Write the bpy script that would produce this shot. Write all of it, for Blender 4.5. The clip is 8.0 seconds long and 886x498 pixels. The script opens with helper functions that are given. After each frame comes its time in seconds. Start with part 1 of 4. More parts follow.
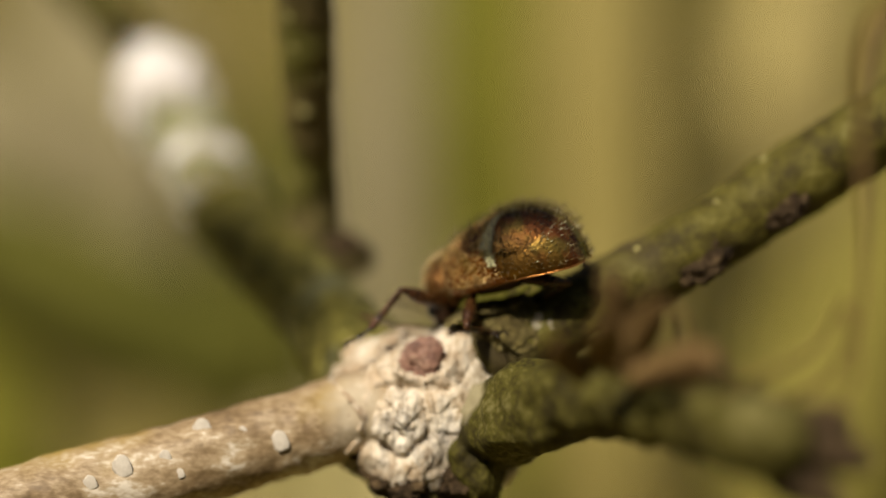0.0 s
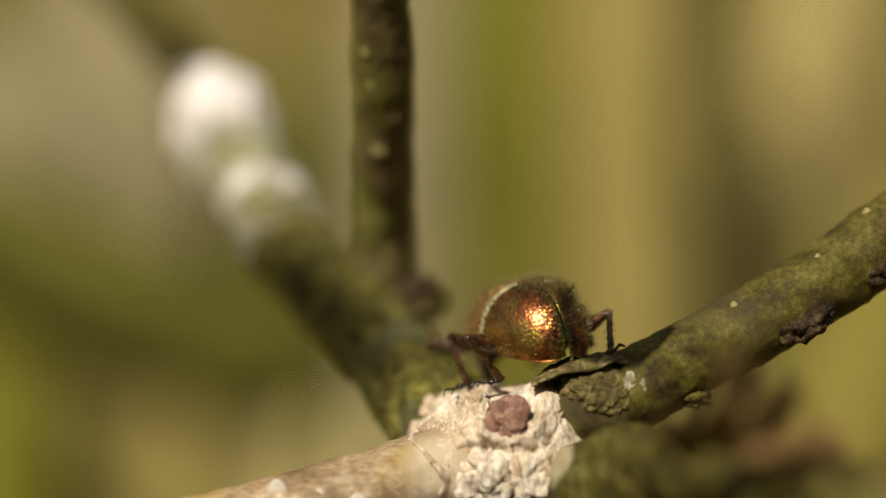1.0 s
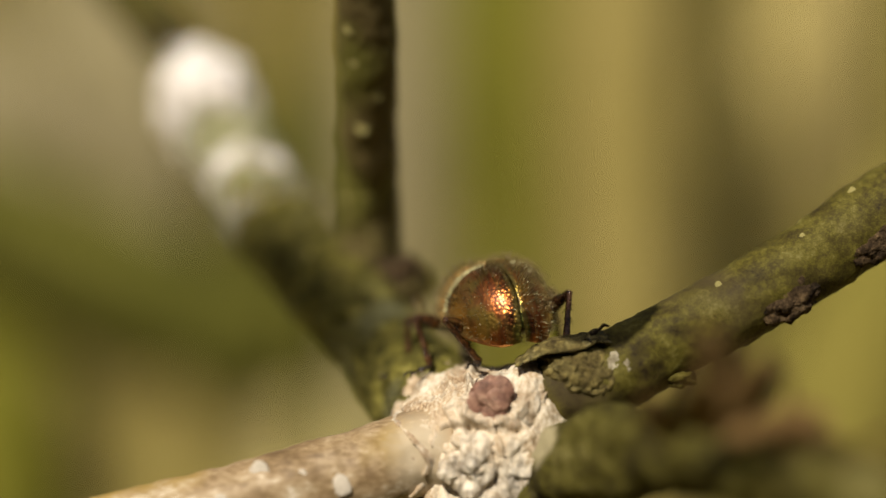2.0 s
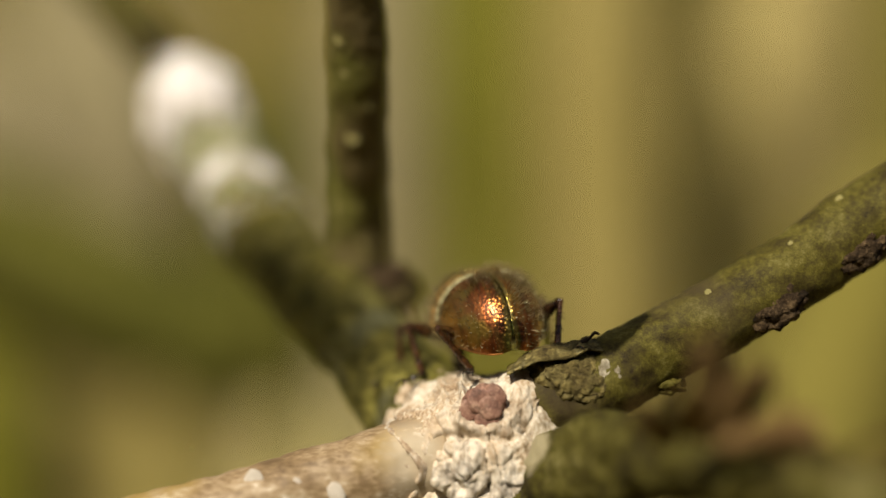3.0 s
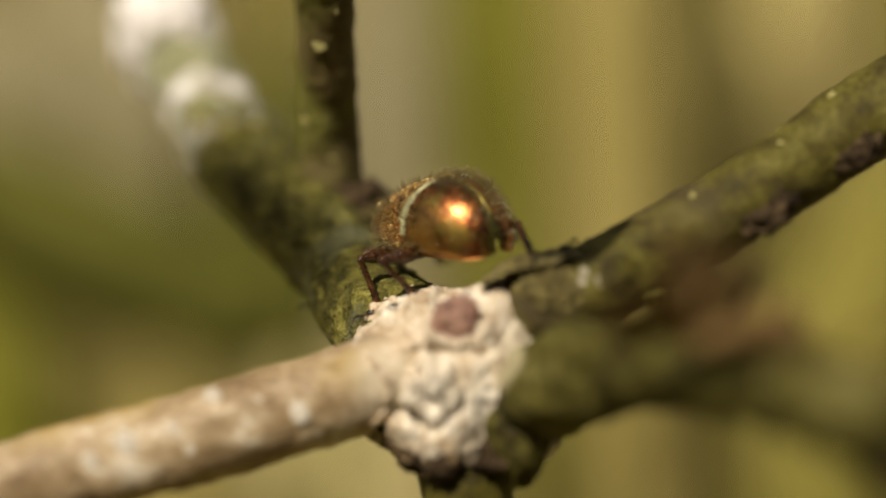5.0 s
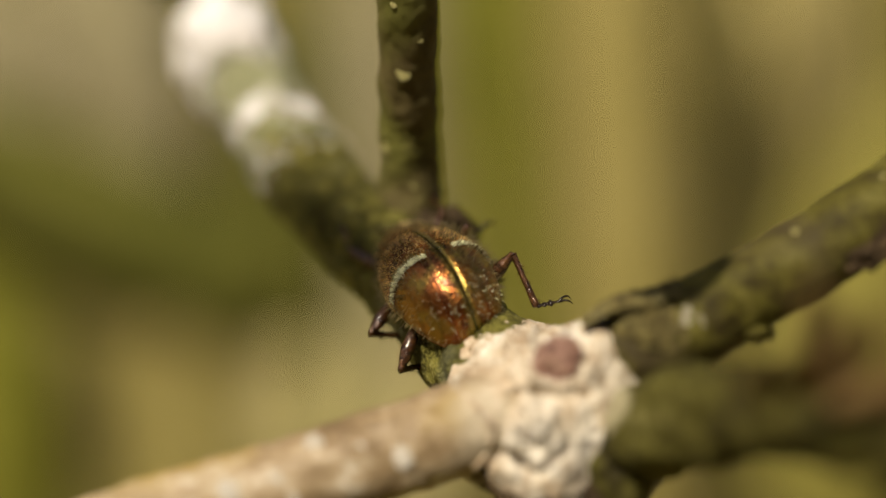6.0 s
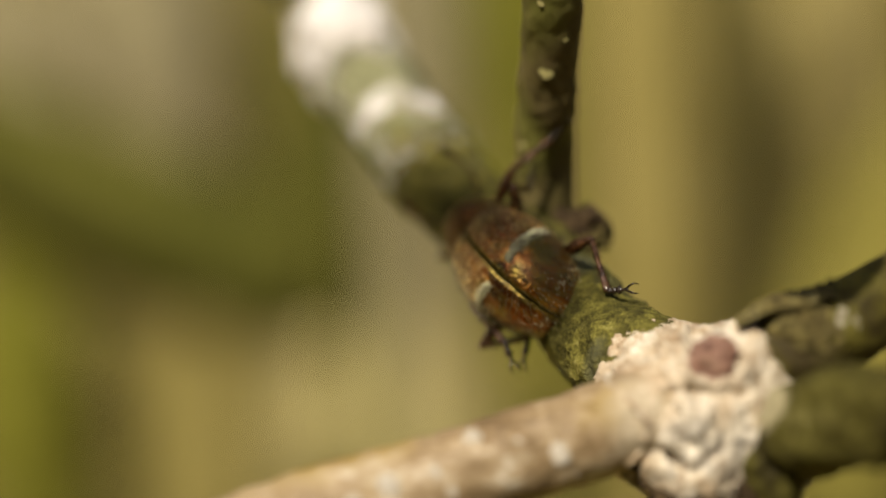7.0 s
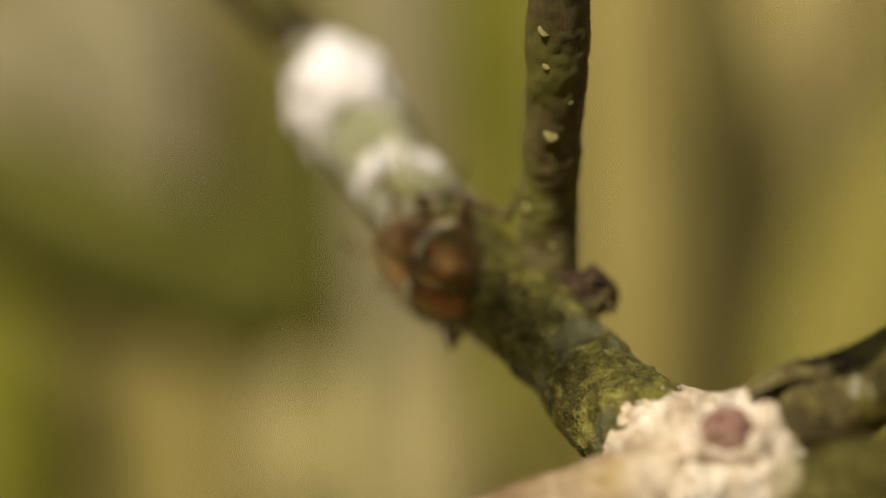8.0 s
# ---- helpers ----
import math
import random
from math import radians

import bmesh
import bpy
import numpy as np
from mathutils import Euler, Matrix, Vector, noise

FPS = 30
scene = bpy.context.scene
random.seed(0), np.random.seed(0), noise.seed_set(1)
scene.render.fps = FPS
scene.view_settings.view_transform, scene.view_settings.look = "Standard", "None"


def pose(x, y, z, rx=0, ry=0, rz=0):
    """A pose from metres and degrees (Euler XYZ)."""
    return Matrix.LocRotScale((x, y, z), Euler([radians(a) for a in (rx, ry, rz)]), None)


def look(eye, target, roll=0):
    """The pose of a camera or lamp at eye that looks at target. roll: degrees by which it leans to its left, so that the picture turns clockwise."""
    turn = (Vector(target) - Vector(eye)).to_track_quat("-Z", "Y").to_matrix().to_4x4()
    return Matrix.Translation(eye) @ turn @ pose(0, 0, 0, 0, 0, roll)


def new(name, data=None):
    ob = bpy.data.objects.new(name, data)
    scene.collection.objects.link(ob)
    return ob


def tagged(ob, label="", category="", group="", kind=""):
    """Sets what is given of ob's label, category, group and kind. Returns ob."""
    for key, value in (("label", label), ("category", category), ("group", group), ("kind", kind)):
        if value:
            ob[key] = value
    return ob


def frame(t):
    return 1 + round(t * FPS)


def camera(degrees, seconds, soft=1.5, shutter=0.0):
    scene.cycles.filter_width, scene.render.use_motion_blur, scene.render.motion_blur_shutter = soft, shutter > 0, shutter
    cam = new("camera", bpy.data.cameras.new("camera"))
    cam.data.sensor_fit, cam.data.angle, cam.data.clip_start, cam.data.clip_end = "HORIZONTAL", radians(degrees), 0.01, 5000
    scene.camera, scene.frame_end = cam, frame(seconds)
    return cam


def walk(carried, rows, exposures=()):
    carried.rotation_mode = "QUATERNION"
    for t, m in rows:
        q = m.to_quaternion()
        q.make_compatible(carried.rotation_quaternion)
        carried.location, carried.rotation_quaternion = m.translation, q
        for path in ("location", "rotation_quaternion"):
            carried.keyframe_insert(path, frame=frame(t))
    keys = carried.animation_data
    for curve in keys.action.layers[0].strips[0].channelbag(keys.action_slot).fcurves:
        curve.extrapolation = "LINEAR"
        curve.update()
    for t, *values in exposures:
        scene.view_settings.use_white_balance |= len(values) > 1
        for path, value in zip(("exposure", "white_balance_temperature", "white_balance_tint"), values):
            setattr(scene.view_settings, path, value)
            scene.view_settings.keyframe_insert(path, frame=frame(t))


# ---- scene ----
# Lengths below are in millimetres from a point 0.6 m above the ground, beside the twig knot.
MM = 0.001
RISE = 600.0


def at(x, y, z):
    return Vector((x * MM, y * MM, (z + RISE) * MM))


cam = camera(28.0, 8.0, soft=1.6)
cam.data.dof.use_dof = True
cam.data.dof.focus_distance = 46.1 * MM
cam.data.dof.aperture_fstop = 18.5
PATH = [
    (0, 0.000, -48.000, 0.000, -0.00, 0.00, -0.00),
    (0.2, -0.302, -47.631, 0.265, 1.02, -0.62, 0.02),
    (0.3, -0.453, -47.447, 0.397, 0.10, -1.08, 0.03),
    (0.5, -0.755, -47.078, 0.662, -0.02, -0.69, 0.05),
    (0.7, -1.271, -46.520, 1.092, 1.10, -0.19, -0.23),
    (0.8, -1.530, -46.240, 1.307, 0.79, -0.27, -0.38),
    (1, -2.046, -45.682, 1.737, 0.29, -0.46, -0.66),
    (1.2, -1.888, -45.558, 1.724, 0.65, -1.02, -0.65),
    (1.4, -1.731, -45.433, 1.711, 0.26, -1.16, -0.64),
    (1.5, -1.652, -45.371, 1.704, 0.44, -1.05, -0.63),
    (2.8, -2.050, -45.743, 1.824, -0.51, -1.17, -0.40),
    (3, -2.116, -45.800, 1.843, -0.60, -0.93, -0.36),
    (3.2, -1.739, -45.726, 1.435, -1.21, -1.65, -0.04),
    (3.5, -1.173, -45.614, 0.822, -0.69, -0.54, 0.44),
    (3.8, -1.187, -45.116, 1.050, -1.79, -2.05, 0.83),
    (4, -1.197, -44.784, 1.202, -0.90, -1.64, 1.09),
    (4.2, -0.968, -44.294, 0.783, -1.82, -2.46, 0.95),
    (4.5, -0.625, -43.558, 0.154, 0.15, -1.89, 0.74),
    (5.8, -2.068, -42.893, 1.272, -0.27, -2.56, -0.07),
    (5.9, -2.774, -42.702, 1.772, -0.99, -3.03, 0.52),
    (6, -3.479, -42.511, 2.271, -0.36, -3.35, 1.11),
    (6.2, -4.749, -42.311, 2.271, 0.71, -3.21, 0.61),
    (6.3, -5.385, -42.212, 2.271, 1.05, -3.76, 0.36),
    (6.5, -6.655, -42.012, 2.271, -0.45, -3.64, -0.14),
    (6.7, -6.892, -42.326, 2.316, -0.32, -3.68, 0.05),
    (6.8, -7.011, -42.484, 2.339, -0.32, -3.09, 0.14),
    (7, -7.248, -42.798, 2.384, -0.26, -3.51, 0.33),
    (7.2, -7.322, -42.857, 2.424, -0.45, -3.26, 0.27),
    (7.5, -7.432, -42.945, 2.483, -1.25, -3.40, 0.17),
    (7.8, -7.759, -42.428, 3.163, -1.49, -2.90, 0.42),
    (8, -7.977, -42.084, 3.617, -1.03, -2.94, 0.58),
]
walk(cam, [(t, pose(x * MM, y * MM, (z + RISE) * MM, 90 + pitch, roll, yaw)) for t, x, y, z, yaw, pitch, roll in PATH],
     exposures=[(0, 0.06, 6750, 10), (8, 0.09, 6750, 9)])

# ---- light ----
SUN_FROM = Vector((-0.32, -0.65, 0.69)).normalized()
world = bpy.data.worlds.new("sky")
scene.world = world
world.use_nodes = True
wn = world.node_tree
sky = wn.nodes.new("ShaderNodeTexSky")
sky.sky_type = "NISHITA"
sky.sun_disc = False
sky.dust_density, sky.ozone_density = 3.0, 0.6
sky.sun_elevation = math.asin(SUN_FROM.z)
sky.sun_rotation = math.atan2(SUN_FROM.x, SUN_FROM.y)
wn.links.new(sky.outputs[0], wn.nodes["Background"].inputs[0])
wn.nodes["Background"].inputs[1].default_value = 0.06
sun_data = bpy.data.lights.new("sun", "SUN")
sun_data.energy, sun_data.angle, sun_data.color = 5.0, radians(0.6), (1.0, 0.93, 0.80)
sun = new("sun", sun_data)
sun.matrix_world = look(SUN_FROM * 5, (0, 0, 0))


# ---- materials ----
def ramp(nodes, stops):
    r = nodes.new("ShaderNodeValToRGB")
    while len(r.color_ramp.elements) < len(stops):
        r.color_ramp.elements.new(0.5)
    for e, (p, c) in zip(r.color_ramp.elements, stops):
        e.position, e.color = p, (*c, 1)
    return r


def material(name, stops, scale, rough=0.8, metal=0.0, fine=4.0, bump=0.3, spots=None, squash=(1, 1, 1), depth=0.02, second=None, cracks=None, growth=None):
    """stops: colours along a coarse noise of that many cells per metre; fine: the finer grain's ratio; spots: (colour,
    scale, size);
    second: (colour, scale, low, high), broad patches; cracks: (colour, scale, width), a warped net of fissures; growth:
    (colour, place mm, reach mm), a ragged tint such as algae, spreading from a place."""
    m = bpy.data.materials.new(name)
    m.use_nodes = True
    n, l = m.node_tree.nodes, m.node_tree.links
    b = n["Principled BSDF"]
    b.inputs["Roughness"].default_value, b.inputs["Metallic"].default_value = rough, metal
    b.inputs["Specular IOR Level"].default_value = 0.15 if rough > 0.65 else 0.4
    co = n.new("ShaderNodeTexCoord")
    mp = n.new("ShaderNodeMapping")
    mp.inputs["Scale"].default_value = squash
    l.new(co.outputs["Object"], mp.inputs[0])
    n1 = n.new("ShaderNodeTexNoise")
    n1.inputs["Scale"].default_value, n1.inputs["Detail"].default_value = scale, 5
    n2 = n.new("ShaderNodeTexNoise")
    n2.inputs["Scale"].default_value, n2.inputs["Detail"].default_value = scale * fine, 4
    for q in (n1, n2):
        l.new(mp.outputs[0], q.inputs["Vector"])
    mix = n.new("ShaderNodeMix")
    mix.inputs[0].default_value = 0.4
    l.new(n1.outputs[0], mix.inputs[2])
    l.new(n2.outputs[0], mix.inputs[3])
    n3 = n.new("ShaderNodeTexNoise")
    n3.inputs["Scale"].default_value, n3.inputs["Detail"].default_value = scale * fine * 4, 3
    l.new(mp.outputs[0], n3.inputs["Vector"])
    grain = n.new("ShaderNodeMix")
    grain.inputs[0].default_value = 0.22
    l.new(mix.outputs[0], grain.inputs[2])
    l.new(n3.outputs[0], grain.inputs[3])
    mix = grain
    r = ramp(n, stops)
    l.new(mix.outputs[0], r.inputs[0])
    colour = r.outputs[0]
    height = mix.outputs[0]
    if cracks:
        warp = n.new("ShaderNodeVectorMath")
        warp.operation = "MULTIPLY_ADD"
        warp.inputs[1].default_value = (1.1 / cracks[1],) * 3
        l.new(n2.outputs[1], warp.inputs[0])
        l.new(mp.outputs[0], warp.inputs[2])
        cell = n.new("ShaderNodeTexVoronoi")
        cell.feature = "DISTANCE_TO_EDGE"
        cell.inputs["Scale"].default_value = cracks[1]
        l.new(warp.outputs[0], cell.inputs["Vector"])
        gap = n.new("ShaderNodeMapRange")
        gap.inputs[1].default_value, gap.inputs[2].default_value = cracks[2], 0.0
        l.new(cell.outputs[0], gap.inputs[0])
        patchy = n.new("ShaderNodeMath")
        patchy.operation = "MULTIPLY"
        l.new(gap.outputs[0], patchy.inputs[0])
        l.new(n1.outputs[0], patchy.inputs[1])
        fis = n.new("ShaderNodeMix")
        fis.data_type = "RGBA"
        fis.inputs[7].default_value = (*cracks[0], 1)
        l.new(patchy.outputs[0], fis.inputs[0])
        l.new(colour, fis.inputs[6])
        colour = fis.outputs[2]
        sink = n.new("ShaderNodeMath")
        sink.operation = "SUBTRACT"
        l.new(mix.outputs[0], sink.inputs[0])
        l.new(patchy.outputs[0], sink.inputs[1])
        height = sink.outputs[0]
    for extra, kind in ((second, "noise"), (spots, "spots")):
        if not extra:
            continue
        mc = n.new("ShaderNodeMix")
        mc.data_type = "RGBA"
        mc.inputs[7].default_value = (*extra[0], 1)
        if kind == "noise":
            t = n.new("ShaderNodeTexNoise")
            t.inputs["Detail"].default_value = 3
            lo, hi = extra[2], extra[3]
        else:
            t = n.new("ShaderNodeTexVoronoi")
            lo, hi = extra[2], extra[2] * 0.6
        t.inputs["Scale"].default_value = extra[1]
        l.new(mp.outputs[0] if kind == "spots" else co.outputs["Object"], t.inputs["Vector"])
        mr = n.new("ShaderNodeMapRange")
        mr.inputs[1].default_value, mr.inputs[2].default_value = lo, hi
        l.new(t.outputs[0], mr.inputs[0])
        l.new(mr.outputs[0], mc.inputs[0])
        l.new(colour, mc.inputs[6])
        colour = mc.outputs[2]
    if growth:
        away = n.new("ShaderNodeVectorMath")
        away.operation = "DISTANCE"
        away.inputs[1].default_value = at(*growth[1])
        l.new(co.outputs["Object"], away.inputs[0])
        ragged = n.new("ShaderNodeMath")
        ragged.operation = "MULTIPLY_ADD"
        ragged.inputs[1].default_value = growth[2] * MM * 1.4
        l.new(mix.outputs[0], ragged.inputs[0])
        l.new(away.outputs["Value"], ragged.inputs[2])
        mr = n.new("ShaderNodeMapRange")
        mr.inputs[1].default_value, mr.inputs[2].default_value = growth[2] * MM * 1.9, growth[2] * MM * 1.4
        mr.inputs[4].default_value = 0.72
        l.new(ragged.outputs[0], mr.inputs[0])
        mc = n.new("ShaderNodeMix")
        mc.data_type = "RGBA"
        mc.inputs[7].default_value = (*growth[0], 1)
        l.new(mr.outputs[0], mc.inputs[0])
        l.new(colour, mc.inputs[6])
        colour = mc.outputs[2]
    l.new(colour, b.inputs["Base Color"])
    bp = n.new("ShaderNodeBump")
    bp.inputs["Strength"].default_value, bp.inputs["Distance"].default_value = bump, depth * MM
    l.new(height, bp.inputs["Height"])
    l.new(bp.outputs[0], b.inputs["Normal"])
    return m


# Its right-flank tint mixes algae with the near twig's shade, painted in.
M_KNOT = material("pale_knot_bark", [(0.32, (0.15, 0.09, 0.05)), (0.42, (0.40, 0.29, 0.18)), (0.51, (0.60, 0.52, 0.40)), (0.62, (0.76, 0.70, 0.60))],
                  520, 0.7, fine=5, bump=0.35, depth=0.06, squash=(1.2, 1, 0.7), second=((0.50, 0.39, 0.27), 380, 0.50, 0.72), cracks=((0.07, 0.04, 0.022), 620, 0.11), growth=((0.066, 0.053, 0.013), (3.2, -0.5, -4.6), 2.5))
M_CRACK = material("cracked_olive_bark", [(0.34, (0.03, 0.02, 0.008)), (0.46, (0.12, 0.092, 0.03)), (0.58, (0.23, 0.185, 0.065)), (0.72, (0.42, 0.36, 0.19))],
                   900, 0.85, fine=4, bump=0.9, depth=0.12, cracks=((0.012, 0.009, 0.005), 2600, 0.25))
M_LEFT = material("grey_twig_bark", [(0.34, (0.09, 0.052, 0.022)), (0.46, (0.22, 0.145, 0.07)), (0.55, (0.37, 0.27, 0.155)), (0.64, (0.66, 0.58, 0.46))],
                  450, 0.6, fine=5, bump=0.35, depth=0.04, squash=(0.5, 1, 1), second=((0.30, 0.20, 0.05), 300, 0.54, 0.70), growth=((0.50, 0.42, 0.30), (-2.3, 0.2, -4.5), 1.05))
M_GREEN = material("algae_green_bark", [(0.36, (0.020, 0.013, 0.004)), (0.47, (0.055, 0.044, 0.008)), (0.56, (0.094, 0.080, 0.012)), (0.70, (0.20, 0.175, 0.06))],
                   1100, 0.7, fine=5, bump=0.7, depth=0.06, second=((0.055, 0.04, 0.018), 230, 0.54, 0.70))
# Darker copy of the green bark; some shade is put into its colour.
M_NEAR = material("shaded_olive_bark", [(0.36, (0.013, 0.009, 0.003)), (0.46, (0.035, 0.028, 0.006)), (0.55, (0.072, 0.062, 0.010)), (0.68, (0.18, 0.155, 0.06))], 380, 0.8, fine=5, bump=0.6, depth=0.10, growth=((0.36, 0.31, 0.19), (0.75, -0.7, -4.0), 0.6))
M_STEM = material("olive_brown_bark", [(0.30, (0.045, 0.032, 0.013)), (0.5, (0.105, 0.08, 0.03)), (0.75, (0.19, 0.155, 0.06))],
                  600, 0.7, fine=5, bump=0.5, depth=0.05, squash=(1, 1, 0.5), second=((0.13, 0.122, 0.028), 300, 0.5, 0.66))
M_MOSS = material("mossy_bark", [(0.34, (0.022, 0.018, 0.005)), (0.46, (0.079, 0.070, 0.014)), (0.56, (0.162, 0.142, 0.029)), (0.70, (0.336, 0.300, 0.102))],
                  900, 0.9, fine=4, bump=0.9, depth=0.10, cracks=((0.014, 0.011, 0.004), 900, 0.16), second=((0.13, 0.125, 0.06), 420, 0.54, 0.68), growth=((0.30, 0.295, 0.17), (-9.2, 15.4, 3.8), 4.2))
M_FLAKE = material("grey_green_lichen", [(0.3, (0.05, 0.046, 0.008)), (0.5, (0.12, 0.11, 0.02)), (0.75, (0.26, 0.24, 0.08))], 900, 0.9, bump=0.5, depth=0.05)
M_GREY = material("grey_bark_plate", [(0.34, (0.07, 0.055, 0.03)), (0.48, (0.20, 0.17, 0.11)), (0.62, (0.40, 0.36, 0.27))], 1200, 0.85, bump=0.6, depth=0.06, second=((0.09, 0.075, 0.02), 700, 0.5, 0.68))
M_LICHEN = material("white_lichen", [(0.32, (0.30, 0.26, 0.21)), (0.46, (0.62, 0.57, 0.53)), (0.62, (0.80, 0.77, 0.75))], 500, 0.9, bump=0.5, depth=0.08, second=((0.20, 0.19, 0.09), 330, 0.52, 0.64))
M_DOT_WHITE = material("white_lenticel", [(0.3, (0.44, 0.38, 0.30)), (0.7, (0.64, 0.58, 0.49))], 2500, 0.85, bump=0.4)
M_DOT_YELLOW = material("yellow_lenticel", [(0.3, (0.20, 0.175, 0.06)), (0.7, (0.42, 0.37, 0.15))], 2500, 0.85, bump=0.4)
M_BUD = material("red_brown_bud_scale", [(0.34, (0.08, 0.035, 0.022)), (0.48, (0.23, 0.115, 0.08)), (0.62, (0.42, 0.26, 0.18))], 1300, 0.6, bump=0.4, depth=0.04, cracks=((0.06, 0.024, 0.015), 1500, 0.06))
M_BRACT = material("withered_brown_bract", [(0.3, (0.06, 0.032, 0.010)), (0.5, (0.13, 0.078, 0.028)), (0.75, (0.24, 0.16, 0.065))], 600, 0.8, bump=0.4)
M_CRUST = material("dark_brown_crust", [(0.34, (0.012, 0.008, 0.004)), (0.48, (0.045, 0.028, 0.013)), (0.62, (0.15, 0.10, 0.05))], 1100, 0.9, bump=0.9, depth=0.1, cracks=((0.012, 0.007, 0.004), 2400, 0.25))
M_BLACK = material("black_bark_flake", [(0.3, (0.010, 0.007, 0.004)), (0.7, (0.045, 0.03, 0.016))], 1500, 0.8, bump=0.5)
M_BLADE_GREEN = material("green_leaf_blade", [(0.3, (0.10, 0.105, 0.010)), (0.5, (0.155, 0.15, 0.016)), (0.75, (0.21, 0.195, 0.03))], 60, 0.85, bump=0.2, depth=0.3)
M_BLADE_DARK = material("dark_leaf_blade", [(0.3, (0.05, 0.053, 0.006)), (0.5, (0.086, 0.083, 0.012)), (0.75, (0.12, 0.11, 0.022))], 60, 0.85, bump=0.2, depth=0.3)
M_BLADE_OLIVE = material("olive_leaf_blade", [(0.3, (0.135, 0.12, 0.02)), (0.5, (0.195, 0.168, 0.035)), (0.75, (0.265, 0.22, 0.06))], 60, 0.85, bump=0.2, depth=0.3)
M_BLADE_PALE = material("pale_straw_blade", [(0.3, (0.20, 0.165, 0.078)), (0.5, (0.28, 0.24, 0.13)), (0.75, (0.35, 0.305, 0.19))], 80, 0.85, bump=0.2, depth=0.3)
M_BLADE_DRY = material("dry_straw_blade", [(0.3, (0.21, 0.17, 0.045)), (0.5, (0.285, 0.23, 0.07)), (0.75, (0.36, 0.29, 0.115))], 80, 0.7, bump=0.2, depth=0.3)
M_BLADE_STRAW = material("brown_straw_blade", [(0.3, (0.30, 0.24, 0.08)), (0.5, (0.395, 0.32, 0.12)), (0.75, (0.47, 0.39, 0.18))], 80, 0.75, bump=0.2, depth=0.3)
# Dry straw with sunlight painted in as a brighter colour.
M_BLADE_BRIGHT = material("sunlit_straw_blade", [(0.3, (0.40, 0.33, 0.13)), (0.5, (0.49, 0.41, 0.18)), (0.75, (0.58, 0.49, 0.25))], 80, 0.8, bump=0.2, depth=0.3)
M_HEDGE = material("hedge_foliage", [(0.3, (0.018, 0.024, 0.006)), (0.5, (0.05, 0.062, 0.012)), (0.75, (0.10, 0.115, 0.025))], 18, 0.7, fine=6, bump=0.5, depth=20)
M_GROUND = material("dry_meadow", [(0.30, (0.14, 0.117, 0.024)), (0.45, (0.205, 0.164, 0.045)), (0.60, (0.275, 0.215, 0.078)), (0.75, (0.35, 0.276, 0.13))],
                    3.0, 0.95, fine=8, bump=0.5, depth=30)


# ---- mesh helpers ----
def mesh_from(name, verts, faces, mat, smooth=True):
    me = bpy.data.meshes.new(name)
    me.from_pydata([tuple(v) for v in verts], [], faces)
    me.materials.append(mat)
    if smooth:
        me.polygons.foreach_set("use_smooth", [True] * len(me.polygons))
    me.update()
    return me


def part(name, me, parent, label="", kind=""):
    ob = new(name, me)
    ob.parent = parent
    return tagged(ob, label, kind=kind)


def spline(points, steps):
    """Catmull-Rom through rows of numbers."""
    p = np.array(points, float)
    p = np.vstack([2 * p[0] - p[1], p, 2 * p[-1] - p[-2]])
    out = []
    for i in range(1, len(p) - 2):
        for k in range(steps):
            t = k / steps
            a, b, c, d = p[i - 1:i + 3]
            out.append(0.5 * (2 * b + (c - a) * t + (2 * a - 5 * b + 4 * c - d) * t * t + (3 * b - a - 3 * c + d) * t ** 3))
    out.append(p[-2])
    return np.array(out)


def tube_data(rows, steps=12, around=28, bumps=(), seed=0.0, cap=True):
    """Vertices (mm) and faces of a tube along rows of x, y, z, radius. bumps: (wavelength mm, height mm) of noise relief."""
    s = spline(rows, steps)
    c, rad = s[:, :3], s[:, 3]
    tan = np.gradient(c, axis=0)
    tan /= np.linalg.norm(tan, axis=1)[:, None]
    ref = np.array([0.0, 0.0, 1.0]) if abs(tan[0][2]) < 0.8 else np.array([1.0, 0.0, 0.0])
    verts, faces = [], []
    for i in range(len(c)):
        side = np.cross(ref, tan[i])
        side /= np.linalg.norm(side)
        ref = np.cross(tan[i], side)
        for k in range(around):
            a = 2 * math.pi * k / around
            n = side * math.cos(a) + ref * math.sin(a)
            r = rad[i]
            q = c[i] + n * r
            for w, h in bumps:
                r += h * noise.noise(Vector(q / w + seed))
            verts.append(c[i] + n * r)
    for i in range(len(c) - 1):
        for k in range(around):
            k2 = (k + 1) % around
            faces.append((i * around + k, i * around + k2, (i + 1) * around + k2, (i + 1) * around + k))
    if cap:
        for i in (0, len(c) - 1):
            verts.append(c[i] + tan[i] * rad[i] * (0.35 if i else -0.35))
            j = len(verts) - 1
            for k in range(around):
                a, b = i * around + k, i * around + (k + 1) % around
                faces.append((b, a, j) if i == 0 else (a, b, j))
    return verts, faces


def place(verts):
    return [at(*v) for v in verts]


def tube(name, rows, mat, parent, label="", **how):
    v, f = tube_data(rows, **how)
    return part(name, mesh_from(name, place(v), f, mat), parent, label)


